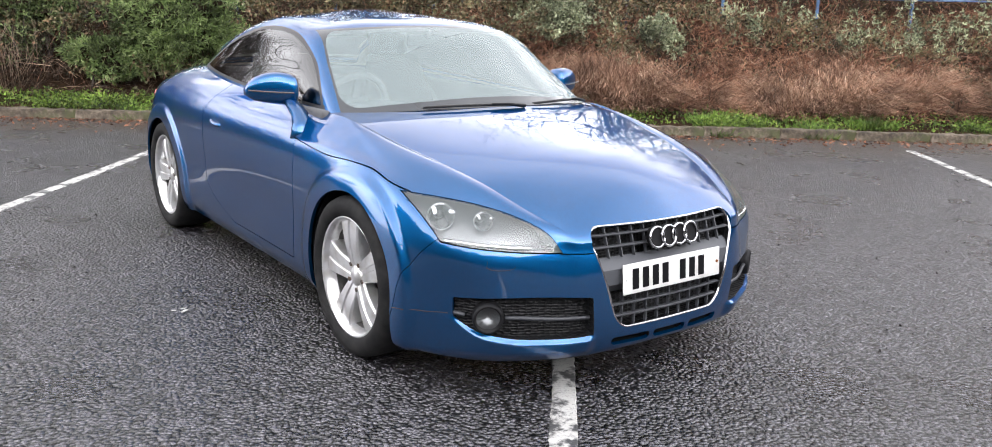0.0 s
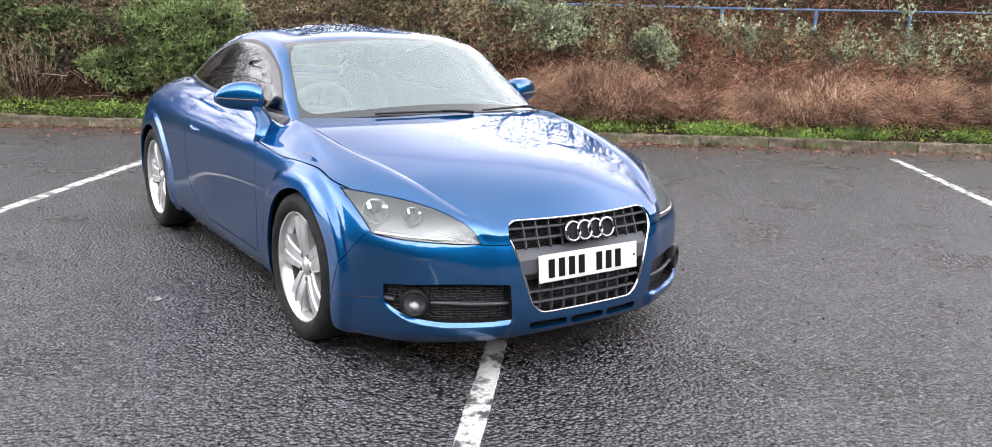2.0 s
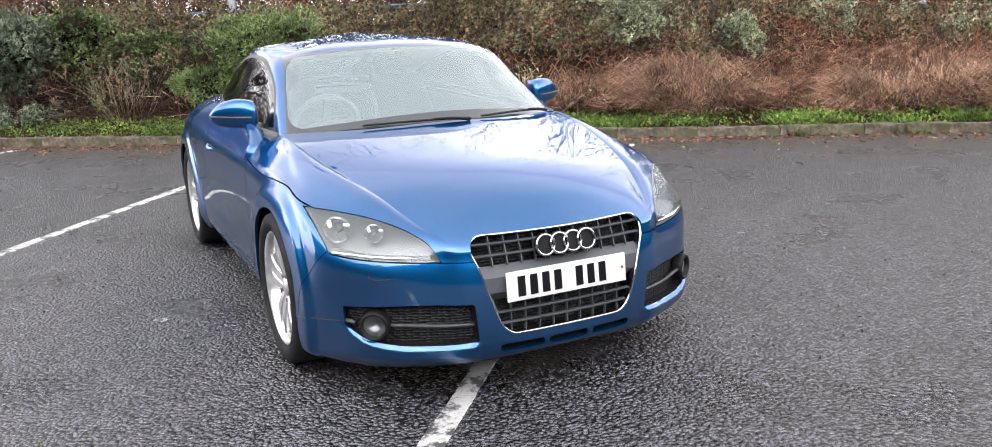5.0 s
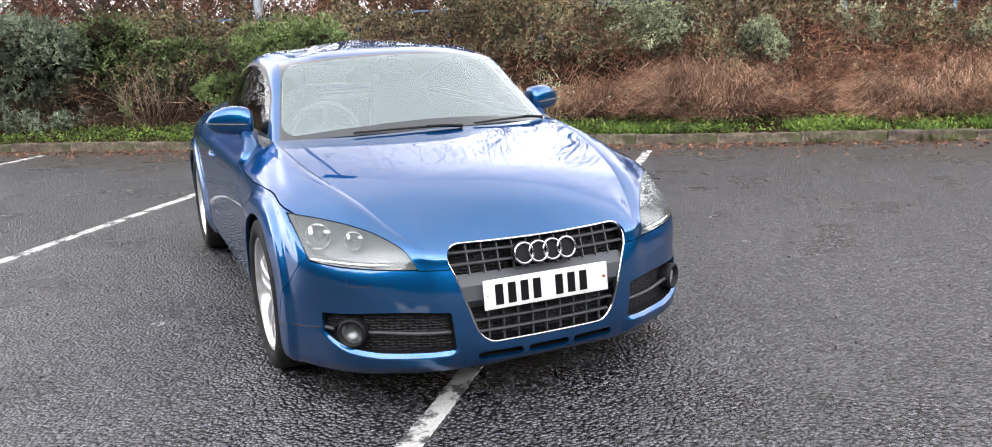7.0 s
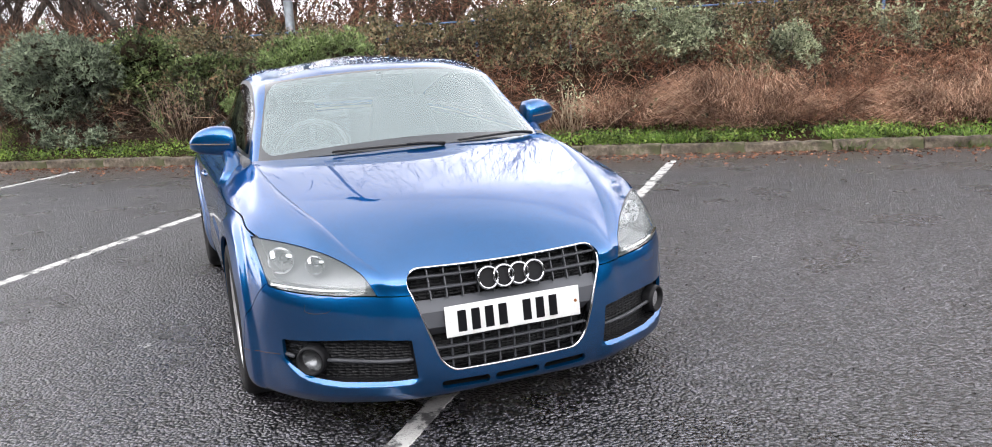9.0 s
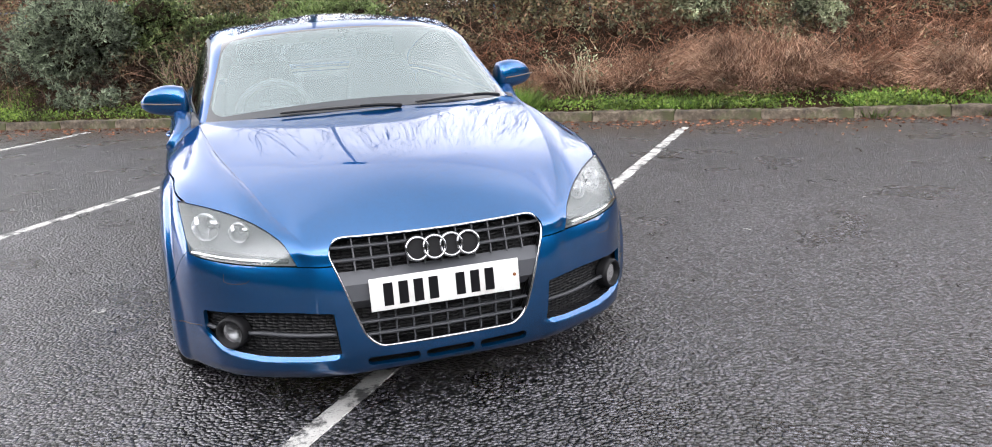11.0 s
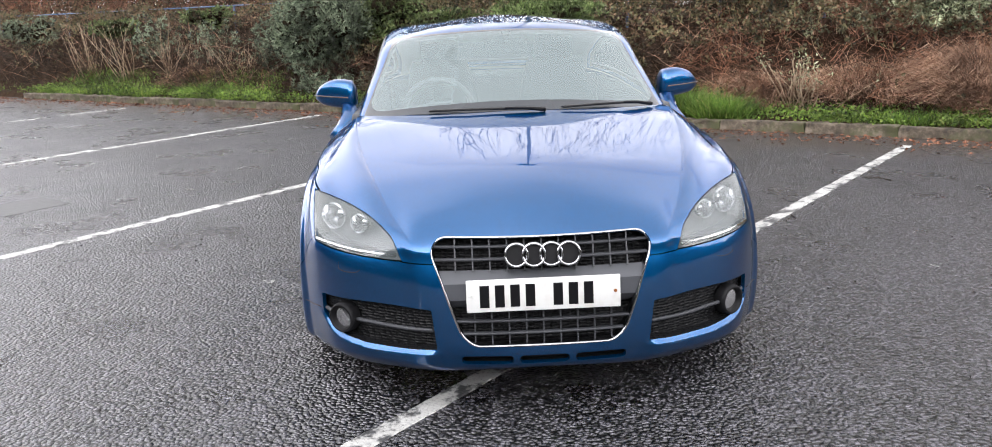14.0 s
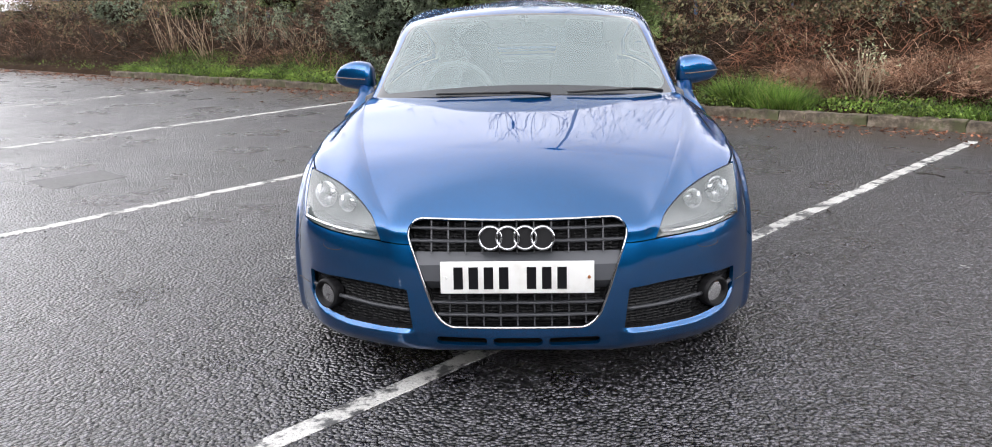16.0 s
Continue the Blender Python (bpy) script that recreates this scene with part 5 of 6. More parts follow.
stuff("far_bramble_leaves", leaf_faces(pg, ax, rng.uniform(.035, .075, len(pg)), rng.uniform(.012, .022, len(pg))), BRAMBLE, "dull bramble leaves behind the fence", "bramble")
ax = unit(rng.normal(size=(len(pb), 3)) * np.array([1, 1, .8]) + np.array([0, 0, .5]))
stuff("far_bracken", blade_faces(pb, ax, rng.uniform(.15, .6, len(pb)), rng.uniform(.0022, .0055, len(pb)), .35), RUSSET, "russet dead stems behind the fence", "bracken")

# thin litter of dead stems and leaves over the foot of the bank
n = 42000
a, d = scatter(n, -25, 11.5, 5.75, 7.6)
sel = rng.random(n) < np.clip(.6 + .4 * field2(a, d, 2.1, 33), .1, 1)
a, d = a[sel], d[sel]
p = places(a, d, 0)
p[:, 2] = rise(a, d) + rng.uniform(0, .10, len(a))
ax = unit(rng.normal(size=(len(p), 3)) * np.array([1, 1, .35]) + np.array([0, 0, .2]))
half = len(p) // 2
stuff("bank_litter", [blade_faces(p[:half], ax[:half], rng.uniform(.06, .24, half), rng.uniform(.0015, .004, half), .3), leaf_faces(p[half:], ax[half:], rng.uniform(.02, .05, len(p) - half), rng.uniform(.007, .015, len(p) - half))], SHADE_BROWN, "dead stems and leaves littering the foot of the bank", "litter")

# long dry stems arching out of the thicket
n = 2000
a, d = scatter(n, -25, 11, 6.1, 9.6)
p = places(a, d, 0)
p[:, 2] = rise(a, d) + cover(a, d) * .5
ax = unit(rng.normal(size=(n, 3)) * np.array([.8, .8, .25]) + np.array([-N.x * .3, -N.y * .3, .8]))
stuff("dry_stems", blade_faces(p, ax, rng.uniform(.3, .75, n), rng.uniform(.0015, .0035, n), .3), STRAW, "long dry stems arching out of the brambles", "stem")


# long bramble canes looping over the bank
n = 7600
a, d = scatter(n, -25, 11.5, 5.95, 9.4)
low = field2(a, d, 1.4, 63)
p = places(a, d, 0)
p[:, 2] = rise(a, d) + cover(a, d) * rng.uniform(.15, .8, n)
lean = unit(rng.normal(size=(n, 3)) * np.array([1, 1, 0]) - np.array([N.x, N.y, 0]) * .55)
sel = rng.random(n) < np.clip(.6 + .4 * low, .15, 1)
CANE = foliage("bramble_cane", (.078, .034, .021), (.29, .15, .095), .7, (.42, .31, .22), .2, .0)
stuff("bramble_canes", arc_faces(p[sel], lean[sel], rng.uniform(.08, .42, n)[sel], rng.uniform(.25, .95, n)[sel], rng.uniform(.0018, .0042, n)[sel]), CANE, "thin red-brown bramble canes looping over the bank", "bramble")


def mound(ca, cd, wa, wd, top, n, lean):
    """A heap of long dry grass whose locks rise from their roots and fall over one way."""
    locks = n // 18
    r, th = np.sqrt(rng.random(locks)), rng.uniform(0, 6.28, locks)
    a, d = ca + wa * .85 * r * np.cos(th), cd + wd * .85 * r * np.sin(th)
    way = np.stack([np.cos(th) * r * .7 + lean[0], np.sin(th) * r * .5 - .35 + lean[1]], 1) + rng.normal(size=(locks, 2)) * .38
    tall = top * (1 - .55 * r ** 2) * rng.uniform(.3, 1.15, locks)
    which = np.repeat(np.arange(locks), 18)
    m = len(which)
    a2, d2 = a[which] + rng.normal(size=m) * .05, d[which] + rng.normal(size=m) * .04
    p = places(a2, d2, 0)
    p[:, 2] = rise(a2, d2) - .02 + rng.uniform(0, .45, m) * tall[which] * .6
    w2 = way[which] + rng.normal(size=(m, 2)) * .2
    out = unit(places(w2[:, 0], w2[:, 1], 0))
    v, t = arc_faces(p, out, tall[which] * rng.uniform(.6, 1.1, m), rng.uniform(.25, .75, m) * (.35 + top), rng.uniform(.0013, .003, m))
    tagged(new("dry_grass_mound", fast_mesh("dry_grass_mound", v, t, STRAW)), "heap of long straw-coloured dry grass on the bank", "dry grass", "dry grass mounds")


mound(2.2, 6.45, .95, .5, .62, 7800, (-.35, -.1))
mound(3.3, 6.5, .6, .4, .30, 2000, (.4, -.1))
mound(4.45, 6.35, .65, .4, .46, 5200, (-.6, -.1))
mound(5.3, 6.45, .75, .45, .5, 5200, (.1, -.2))
mound(6.5, 6.6, .8, .5, .46, 4600, (.35, -.1))
mound(7.9, 6.6, .9, .5, .45, 4200, (.2, -.2))
mound(9.4, 6.6, .9, .5, .4, 3600, (-.2, -.2))
mound(5.9, 7.4, 1.6, .5, .36, 2400, (.1, -.2))
mound(3.6, 7.3, 1.0, .5, .36, 1600, (-.2, -.2))
mound(.9, 6.5, .6, .4, .4, 2600, (.1, -.2))
mound(-.3, 6.35, .8, .4, .33, 2600, (.1, -.2))
mound(-10.6, 6.5, .6, .4, .25, 900, (.1, -.2))

# grass and weeds along the kerb
n = 30000
a, d = scatter(n, -24, 11.5, 5.47, 6.25)
want = np.clip(.32 + .75 * field2(a, d, 1.9, 41) + np.interp(a, (-24, -13, -12, -9, -8.6, -5.5, -5, -2.5, -1.6, 2.2, 2.6, 11), (0, .1, .5, .5, -.5, -.4, .05, .05, .35, .25, .45, .45)) - (d - 5.75) * .8, .02, 1) * np.interp(a, (-14.6, -13.4), (.06, 1))
sel = rng.random(n) < want
a, d = a[sel], d[sel]
p = places(a, d, 0)
p[:, 2] = rise(a, d)
ax = unit(rng.normal(size=(len(p), 3)) * np.array([.45, .45, .1]) + np.array([-N.x * .25, -N.y * .25, 1]))
blades = blade_faces(p, ax, rng.uniform(.03, .10, len(p)) * (1 + .4 * np.clip(field2(a, d, 3.0, 43), -1, 1.5)), rng.uniform(.002, .0042, len(p)), .5)
n2 = 64000
a, d = scatter(n2, -24, 11.5, 5.36, 6.1)
sel = rng.random(n2) < np.clip(np.where(d < 5.48, .14, .46) + np.where(d < 5.48, 1.0, .6) * field2(a, d, 2.6, 57) + np.where((a > -9) & (a < -2), .22, -.04), np.where(d < 5.48, .03, .2), 1) * np.interp(a, (-14.6, -13.4), (.06, 1))
a, d = a[sel], d[sel]
p = places(a, d, 0)
p[:, 2] = np.maximum(rise(a, d), np.where(d < 5.48, .105, 0)) + rng.uniform(.005, .11, len(a))
ax = unit(rng.normal(size=(len(p), 3)) + np.array([0, 0, .5]))
m2 = 9000
a2, d2 = scatter(m2, -14.2, -8.2, 5.5, 6.75)
s2 = rng.random(m2) < np.clip(.55 + .6 * field2(a2, d2, 1.7, 47) - (d2 - 5.9) * .7, .03, 1)
p2 = places(a2[s2], d2[s2], 0)
p2[:, 2] = rise(a2[s2], d2[s2])
ax2 = unit(rng.normal(size=(len(p2), 3)) * np.array([.6, .6, .1]) + np.array([-N.x * .3, -N.y * .3, 1]))
blades = stack(blades, blade_faces(p2, ax2, rng.uniform(.05, .17, len(p2)), rng.uniform(.002, .005, len(p2)), .6))
stuff("grass_verge", blades, GRASS, "bright green grass along the kerb", "grass")
WEED = foliage("verge_weed_leaf", (.018, .04, .008), (.19, .29, .05), .5, (.26, .30, .08), .12)
stuff("verge_weeds", leaf_faces(p, ax, rng.uniform(.02, .055, len(p)), rng.uniform(.008, .017, len(p))), WEED, "low leafy green weeds along the kerb", "weeds")


def tussock(ca, cd, wide, tall, n):
    r, th = np.sqrt(rng.random(n)) * wide, rng.uniform(0, 6.28, n)
    a, d = ca + r * np.cos(th), cd + r * .6 * np.sin(th)
    p = places(a, d, 0)
    p[:, 2] = rise(a, d)
    out = places(np.cos(th), np.sin(th), 0)
    ax = unit(out * (r / wide)[:, None] * .8 + rng.normal(size=(n, 3)) * .15 + np.array([0, 0, 1]))
    v, t = blade_faces(p, ax, rng.uniform(.35, 1, n) * tall, rng.uniform(.0022, .006, n), .45)
    tagged(new("grass_tussock", fast_mesh("grass_tussock", v, t, GRASS)), "tall green grass tussock at the kerb", "grass", "grass tussocks")


tussock(-1.05, 5.72, .26, .40, 1500)
tussock(-.62, 5.60, .24, .34, 1300)
tussock(-.45, 5.62, .22, .30, 900)
tussock(.75, 5.75, .25, .14, 400)
tussock(1.4, 5.7, .3, .15, 500)
tussock(3.4, 5.7, .3, .17, 500)
tussock(5.4, 5.7, .3, .2, 400)
tussock(3.42, 5.42, .2, .2, 420)
tussock(4.62, 5.44, .26, .17, 420)
tussock(-3.55, 5.45, .18, .16, 260)
tussock(-.2, 5.45, .15, .15, 180)
tussock(-9.6, 5.9, .6, .24, 1200)
tussock(-11.2, 5.8, .7, .15, 900)


def shrub(name, ca, cd, rx, ry, top, shoots, per, length, width, leaf, label, low=.1, lobes=12, spread=.7, core=1.0):
    """An evergreen shrub: stems from the ground and rosettes of leaves over uneven lobes."""
    foot = at(ca, cd, float(rise(np.array(ca), np.array(cd))))
    root = thing(name, label, "shrub", "", "", foot)
    mid = (foot.z + low + top) / 2
    half = (top - foot.z - low) / 2
    cs = unit(rng.normal(size=(lobes, 3))) * rng.uniform(.35, .62 + .35 * spread * (core < .6), (lobes, 1))
    pick = rng.integers(0, lobes, shoots)
    dirs = unit(rng.normal(size=(shoots, 3)))
    q = cs[pick] + dirs * rng.uniform(.25, .52, (shoots, 1)) * np.where(rng.random((shoots, 1)) < .75, 1, .6)
    q *= np.minimum(1, (1.08 + .3 * (core < .6)) / (np.linalg.norm(q, axis=1, keepdims=True) + 1e-6))
    world_q = np.array([foot.x, foot.y, mid]) + places(q[:, 0] * rx, q[:, 1] * ry, 0) + np.stack([0 * q[:, 0], 0 * q[:, 0], q[:, 2] * half], 1)
    world_q[:, 2] = np.maximum(world_q[:, 2], foot.z + .06)
    out = unit(places(q[:, 0], q[:, 1], 0) + np.stack([0 * q[:, 0], 0 * q[:, 0], q[:, 2] * .8 + .35], 1) + dirs * .4)
    p = np.repeat(world_q, per, 0)
    ax = unit(np.repeat(out, per, 0) + rng.normal(size=(shoots * per, 3)) * spread)
    v, t = leaf_faces(p, ax, rng.uniform(.65, 1.15, len(p)) * length, rng.uniform(.7, 1.2, len(p)) * width)
    me = fast_mesh("crown", v, t, leaf)
    hang("crown", me, root)
    # added dark lobes behind the leaves stand in for shade in the gaps
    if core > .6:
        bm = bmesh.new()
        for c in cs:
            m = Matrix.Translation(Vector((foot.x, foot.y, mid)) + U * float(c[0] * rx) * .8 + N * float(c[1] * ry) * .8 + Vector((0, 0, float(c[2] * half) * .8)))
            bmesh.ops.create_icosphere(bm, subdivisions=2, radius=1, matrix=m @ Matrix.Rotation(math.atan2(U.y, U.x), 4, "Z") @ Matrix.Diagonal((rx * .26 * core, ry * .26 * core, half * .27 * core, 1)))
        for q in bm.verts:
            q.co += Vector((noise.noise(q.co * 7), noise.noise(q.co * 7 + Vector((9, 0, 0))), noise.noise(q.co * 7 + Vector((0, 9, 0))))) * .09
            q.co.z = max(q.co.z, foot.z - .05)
        part("shade_core", bm, SHADE_CORE, root)
    for k in range(7):
        bm = bmesh.new()
        e = world_q[rng.integers(0, shoots)]
        b = np.array(foot) + rng.normal(size=3) * np.array([.12, .12, 0])
        m = (b + e) / 2 + rng.normal(size=3) * .08
        tube(bm, [b, m, e], .014, 5, .004)
        part("stem", bm, BARK, root)


shrub("evergreen_shrub", -3.2, 6.55, 1.08, .8, 1.74, 3700, 10, .09, .008, LIME, "rounded evergreen shrub with narrow bright green leaves", .1, 16)
shrub("evergreen_shrub", -4.15, 6.35, .62, .4, .98, 900, 9, .08, .009, LIME, "low evergreen shrub with narrow leaves", .05, 7)
shrub("blue_green_shrub", -7.35, 6.5, 1.3, .8, 2.0, 3300, 9, .085, .0095, BLUEGREEN, "dense shrub with dull blue-green leaves", .05, 15)
shrub("blue_green_shrub", -6.3, 6.9, .85, .6, 2.05, 1300, 8, .07, .011, GREEN, "evergreen shrub with olive green leaves", .3, 9)
shrub("olive_shrub", -5.2, 6.9, .75, .5, 1.45, 800, 7, .065, .012, GREEN, "straggling evergreen shrub with olive leaves", .45, 9)
shrub("sage_shrub", 1.2, 7.1, .85, .6, 1.9, 1300, 7, .06, .009, SAGE, "straggling shrub with pale grey-green leaves", .4, 12, 1.0, .45)
shrub("sage_shrub", 3.1, 6.9, .36, .35, 1.5, 380, 8, .06, .009, SAGE, "small shrub with grey-green leaves", .3, 8, 1.0, .5)
shrub("olive_shrub", -11.0, 7.2, .7, .5, 1.7, 520, 7, .06, .011, GREEN, "straggling evergreen shrub with olive leaves", .6, 8)
shrub("olive_shrub", -13.6, 7.0, .9, .5, 1.5, 520, 7, .06, .011, GREEN, "straggling evergreen shrub with olive leaves", .5, 8)
shrub("olive_shrub", -16.5, 7.0, .9, .6, 1.7, 520, 7, .07, .012, BLUEGREEN, "straggling evergreen shrub with dull leaves", .4, 8)
shrub("olive_shrub", -.9, 7.6, .8, .5, 1.8, 700, 7, .05, .011, BRAMBLE, "bramble bush with dull brown-green leaves", .4, 8, .9, .4)


BLEACHED = material("bleached_straw_stem", (.42, .33, .23), .85)
link(BLEACHED, ramp(BLEACHED, noise_of(BLEACHED, 20, 4), [(.3, (.17, .115, .072)), (.7, (.38, .29, .20))]), shader(BLEACHED).inputs["Base Color"])


def wispy(ca, cd, wide, tall, stems, leaf, label, length=.06, width=.010):
    """A thin shrub: slender upright stems with tufts of leaves along them."""
    foot = at(ca, cd, float(rise(np.array(ca), np.array(cd))))
    root = thing("thin_shrub", label, "shrub", "thin shrubs", "", foot)
    tufts = []
    for k in range(stems):
        a, d = ca + rng.normal() * wide * .45, cd + rng.normal() * wide * .3
        b = at(a, d, float(rise(np.array(a), np.array(d))) - .02)
        top = b + U * float(rng.normal() * .16) - N * float(rng.uniform(0, .25)) + Vector((0, 0, tall * rng.uniform(.55, 1.1)))
        m = (b + top) / 2 + Vector(rng.normal(size=3) * .05)
        bm = bmesh.new()
        tube(bm, [b, m, top], .006, 4, .002)
        part("stem", bm, BARK, root)
        for t in np.linspace(.3, 1, 12):
            for j in range(2):
                tufts.append(np.array(b.lerp(top, float(t))) + rng.normal(size=3) * np.array([.06, .06, .03]))
    q = np.repeat(np.array(tufts), 7, 0)
    ax = unit(rng.normal(size=q.shape) + np.array([-N.x * .3, -N.y * .3, .5]))
    v, t = leaf_faces(q, ax, rng.uniform(.6, 1.2, len(q)) * length, rng.uniform(.7, 1.2, len(q)) * width)
    hang("leaves", fast_mesh("leaves", v, t, leaf), root)


PALE_SAGE = "thin straggling shrub with pale grey-green leaves"
for a, d, w, h, k in ((4.5, 8.0, .6, .7, 5), (5.6, 7.7, .7, .65, 4), (6.7, 7.6, .9, .7, 7), (8.3, 7.7, 1.1, .75, 8), (7.4, 8.4, 1.1, .85, 8), (9.6, 8.0, 1.0, .8, 7), (5.0, 8.7, .9, .8, 6), (2.5, 7.4, .35, .62, 8), (1.9, 8.4, .8, .7, 14), (.3, 7.7, .6, .7, 10)):
    wispy(a, d, w, h, k, SAGE, PALE_SAGE)
for a, d, w, h, k in ((-5.0, 6.7, .5, .8, 10), (-5.8, 6.6, .5, .75, 9), (-8.9, 6.8, .5, .8, 9), (-10.3, 7.0, .6, .8, 9), (-12.2, 7.0, .7, .9, 10), (-6.9, 6.15, .6, .35, 14)):
    wispy(a, d, w, h, k, GREEN if a > -6 else BLUEGREEN, "thin straggling shrub with dull green leaves", .07, .011)


wispy(1.4, 8.5, .5, .95, 12, BRAMBLE, "thin bramble bush with dull brown-green leaves", .06, .014)
wispy(2.75, 8.6, .4, .9, 8, BRAMBLE, "thin bramble bush with dull brown-green leaves", .06, .014)


def dead_shrub(ca, cd, wide, tall, count, mat, label, leaf=0, thick=1.0):
    foot = at(ca, cd, float(rise(np.array(ca), np.array(cd))))
    root = thing("dead_shrub", label, "shrub", "dead shrubs", "", foot)
    tips = []
    for k in range(count):
        a = ca + rng.normal() * wide * .2
        top = at(a + (a - ca) * 1.2 + rng.normal() * wide * .4, cd + rng.normal() * .12 - .1, foot.z + tall * rng.uniform(.5, 1))
        b = at(a, cd + rng.normal() * .08, foot.z - .02)
        m = (b + top) / 2 + Vector(rng.normal(size=3) * .04)
        bm = bmesh.new()
        tube(bm, [b, m, top], rng.uniform(.0025, .0045) * thick, 5, .0012 * thick)
        for j in range(2):
            s = b.lerp(top, rng.uniform(.4, .95))
            tube(bm, [s, s + Vector(rng.normal(size=3) * .07) + Vector((0, 0, .1))], .004, 4, .0015)
        part("stem", bm, mat, root)
        tips.append(top)
    if leaf:
        q = np.repeat(np.array([tuple(x) for x in tips]), leaf, 0) + rng.normal(size=(len(tips) * leaf, 3)) * .07
        v, t = leaf_faces(q, unit(rng.normal(size=q.shape)), .05, .009)
        hang("leaves", fast_mesh("leaves", v, t, SAGE), root)


dead_shrub(.3, 6.0, .55, .62, 17, BLEACHED, "cut dead shrub with bleached upright stems", 9, 2.6)
dead_shrub(-5.3, 6.2, .6, .85, 34, PALE, "dead shrub with thin bleached stems")
dead_shrub(-4.9, 6.5, .5, .9, 12, BARK, "dead shrub with dark stems")
dead_shrub(-12.4, 6.4, .8, 1.1, 14, BLEACHED, "dead shrub with thin bleached stems", 0, 1.9)
dead_shrub(-10.2, 6.5, .8, 1.2, 12, PALE, "dead shrub with thin bleached stems")
dead_shrub(-11.4, 6.6, .9, 1.0, 14, BLEACHED, "dead shrub with thin bleached stems", 0, 1.9)
dead_shrub(-13.6, 6.5, 1.0, 1.1, 14, BLEACHED, "dead shrub with thin bleached stems", 0, 1.9)
dead_shrub(-9.3, 6.4, .7, .7, 20, BLEACHED, "dead shrub with thin bleached stems")
dead_shrub(-15.5, 6.4, 1.2, 1.2, 18, BARK, "dead shrub with dark stems")

# fence of blue rails
BLUE = material("blue_painted_steel", (.055, .16, .42), .45, 0.0)
link(BLUE, ramp(BLUE, noise_of(BLUE, 8, 6), [(.35, (.03, .065, .13)), (.7, (.075, .14, .26))]), shader(BLUE).inputs["Base Color"])
fence = thing("fence", "blue painted steel rail fence behind the brambles", "fence")
F0 = 5.84
for k in range(-20, 7):
    a = F0 + k * 1.5
    bm = bmesh.new()
    gz = float(rise(np.array(a), np.array(9.0)))
    top = 1.70 + .012 * (a - 4)* (1 if a > 4 else .3)
    c = at(a, 9.0)
    box(bm, 0, 0, (gz - .1 + top) / 2, .042, .042, top - gz + .1, Matrix.Translation(c) @ Matrix.Rotation(math.atan2(U.y, U.x), 4, "Z"), .004)
    part("post", bm, BLUE, fence, "", False)
    b2 = a + 1.5
    t2 = 1.70 + .012 * (b2 - 4) * (1 if b2 > 4 else .3)
    for drop in (0,):
        bm = bmesh.new()
        tube(bm, [at(a, 9.0, top - drop), at(b2, 9.0, t2 - drop)], .015, 8)
        part("rail", bm, BLUE, fence)

# lamp post behind the fence
GALV = material("galvanised_steel", (.42, .44, .46), .5, .6)
link(GALV, ramp(GALV, noise_of(GALV, 10, 5), [(.35, (.11, .12, .13)), (.7, (.18, .20, .215))]), shader(GALV).inputs["Base Color"])
LX, LY = 1.13, 10.25
lamp = thing("lamp_post", "grey steel lamp post with one flat lamp head", "street lamp", "", "", (LX, LY, 1.05))
bm = bmesh.new()
tube(bm, [(LX, LY, 1.0), (LX, LY, 2.2)], .075, 16)
tube(bm, [(LX, LY, 2.2), (LX, LY, 9.6)], .058, 14, .045)
part("pole", bm, GALV, lamp)
bm = bmesh.new()
tube(bm, [(LX, LY, 9.55), (LX - N.x * .12, LY - N.y * .12, 9.65), (LX - N.x * .3, LY - N.y * .3, 9.68)], .035, 8)
part("arm", bm, GALV, lamp)
bm = bmesh.new()
box(bm, 0, -.12, 9.7, .8, .42, .12, Matrix.Translation((LX, LY, 0)) @ Matrix.Rotation(math.atan2(U.y, U.x), 4, "Z"), .03)
part("lamp_head", bm, GALV, lamp)
bm = bmesh.new()
box(bm, 0, 0, 4.5, .62, .09, .09, Matrix.Translation((LX, LY, 0)) @ Matrix.Rotation(math.atan2(U.y, U.x), 4, "Z"), .01)
part("bracket", bm, GALV, lamp)


# bare trees behind the fence
def bare_tree(seed, tall):
    r = random.Random(seed)
    root = thing("bare_tree", "leafless grey-brown tree beyond the car park", "tree", "bare trees")
    trunk, limbs = bmesh.new(), []

    def grow(bm, p, d, length, radius, depth):
        pts = [p]
        for k in range(3):
            d = (d + Vector((r.gauss(0, .16), r.gauss(0, .16), r.gauss(0, .08) + .05))).normalized()
            pts.append(pts[-1] + d * length / 3)
        tube(bm, pts, radius, 7 if depth < 2 else 4 if depth < 4 else 3, radius * .6)
        if depth >= 6:
            return
        for k in range(2 if depth < 2 else 3):
            s = pts[-1] if k == 0 else pts[r.choice((1, 2, 3))]
            turn = Vector((r.gauss(0, .6), r.gauss(0, .6), r.gauss(.15, .35)))
            out = bm
            if depth == 0:
                out = bmesh.new()
                limbs.append(out)
            grow(out, s, (d + turn).normalized(), length * r.uniform(.64, .86), radius * r.uniform(.5, .68), depth + 1)

    grow(trunk, Vector((0, 0, -.1)), Vector((r.gauss(0, .15), r.gauss(0, .15), 1)), tall * .26, tall * .0145, 0)
    if len(limbs) < 2:
        limbs.append(bmesh.new())
    part("trunk", trunk, BARK, root)
    for b in limbs:
        if len(b.verts):
            part("limb", b, BARK, root)
        else:
            b.free()
    return root


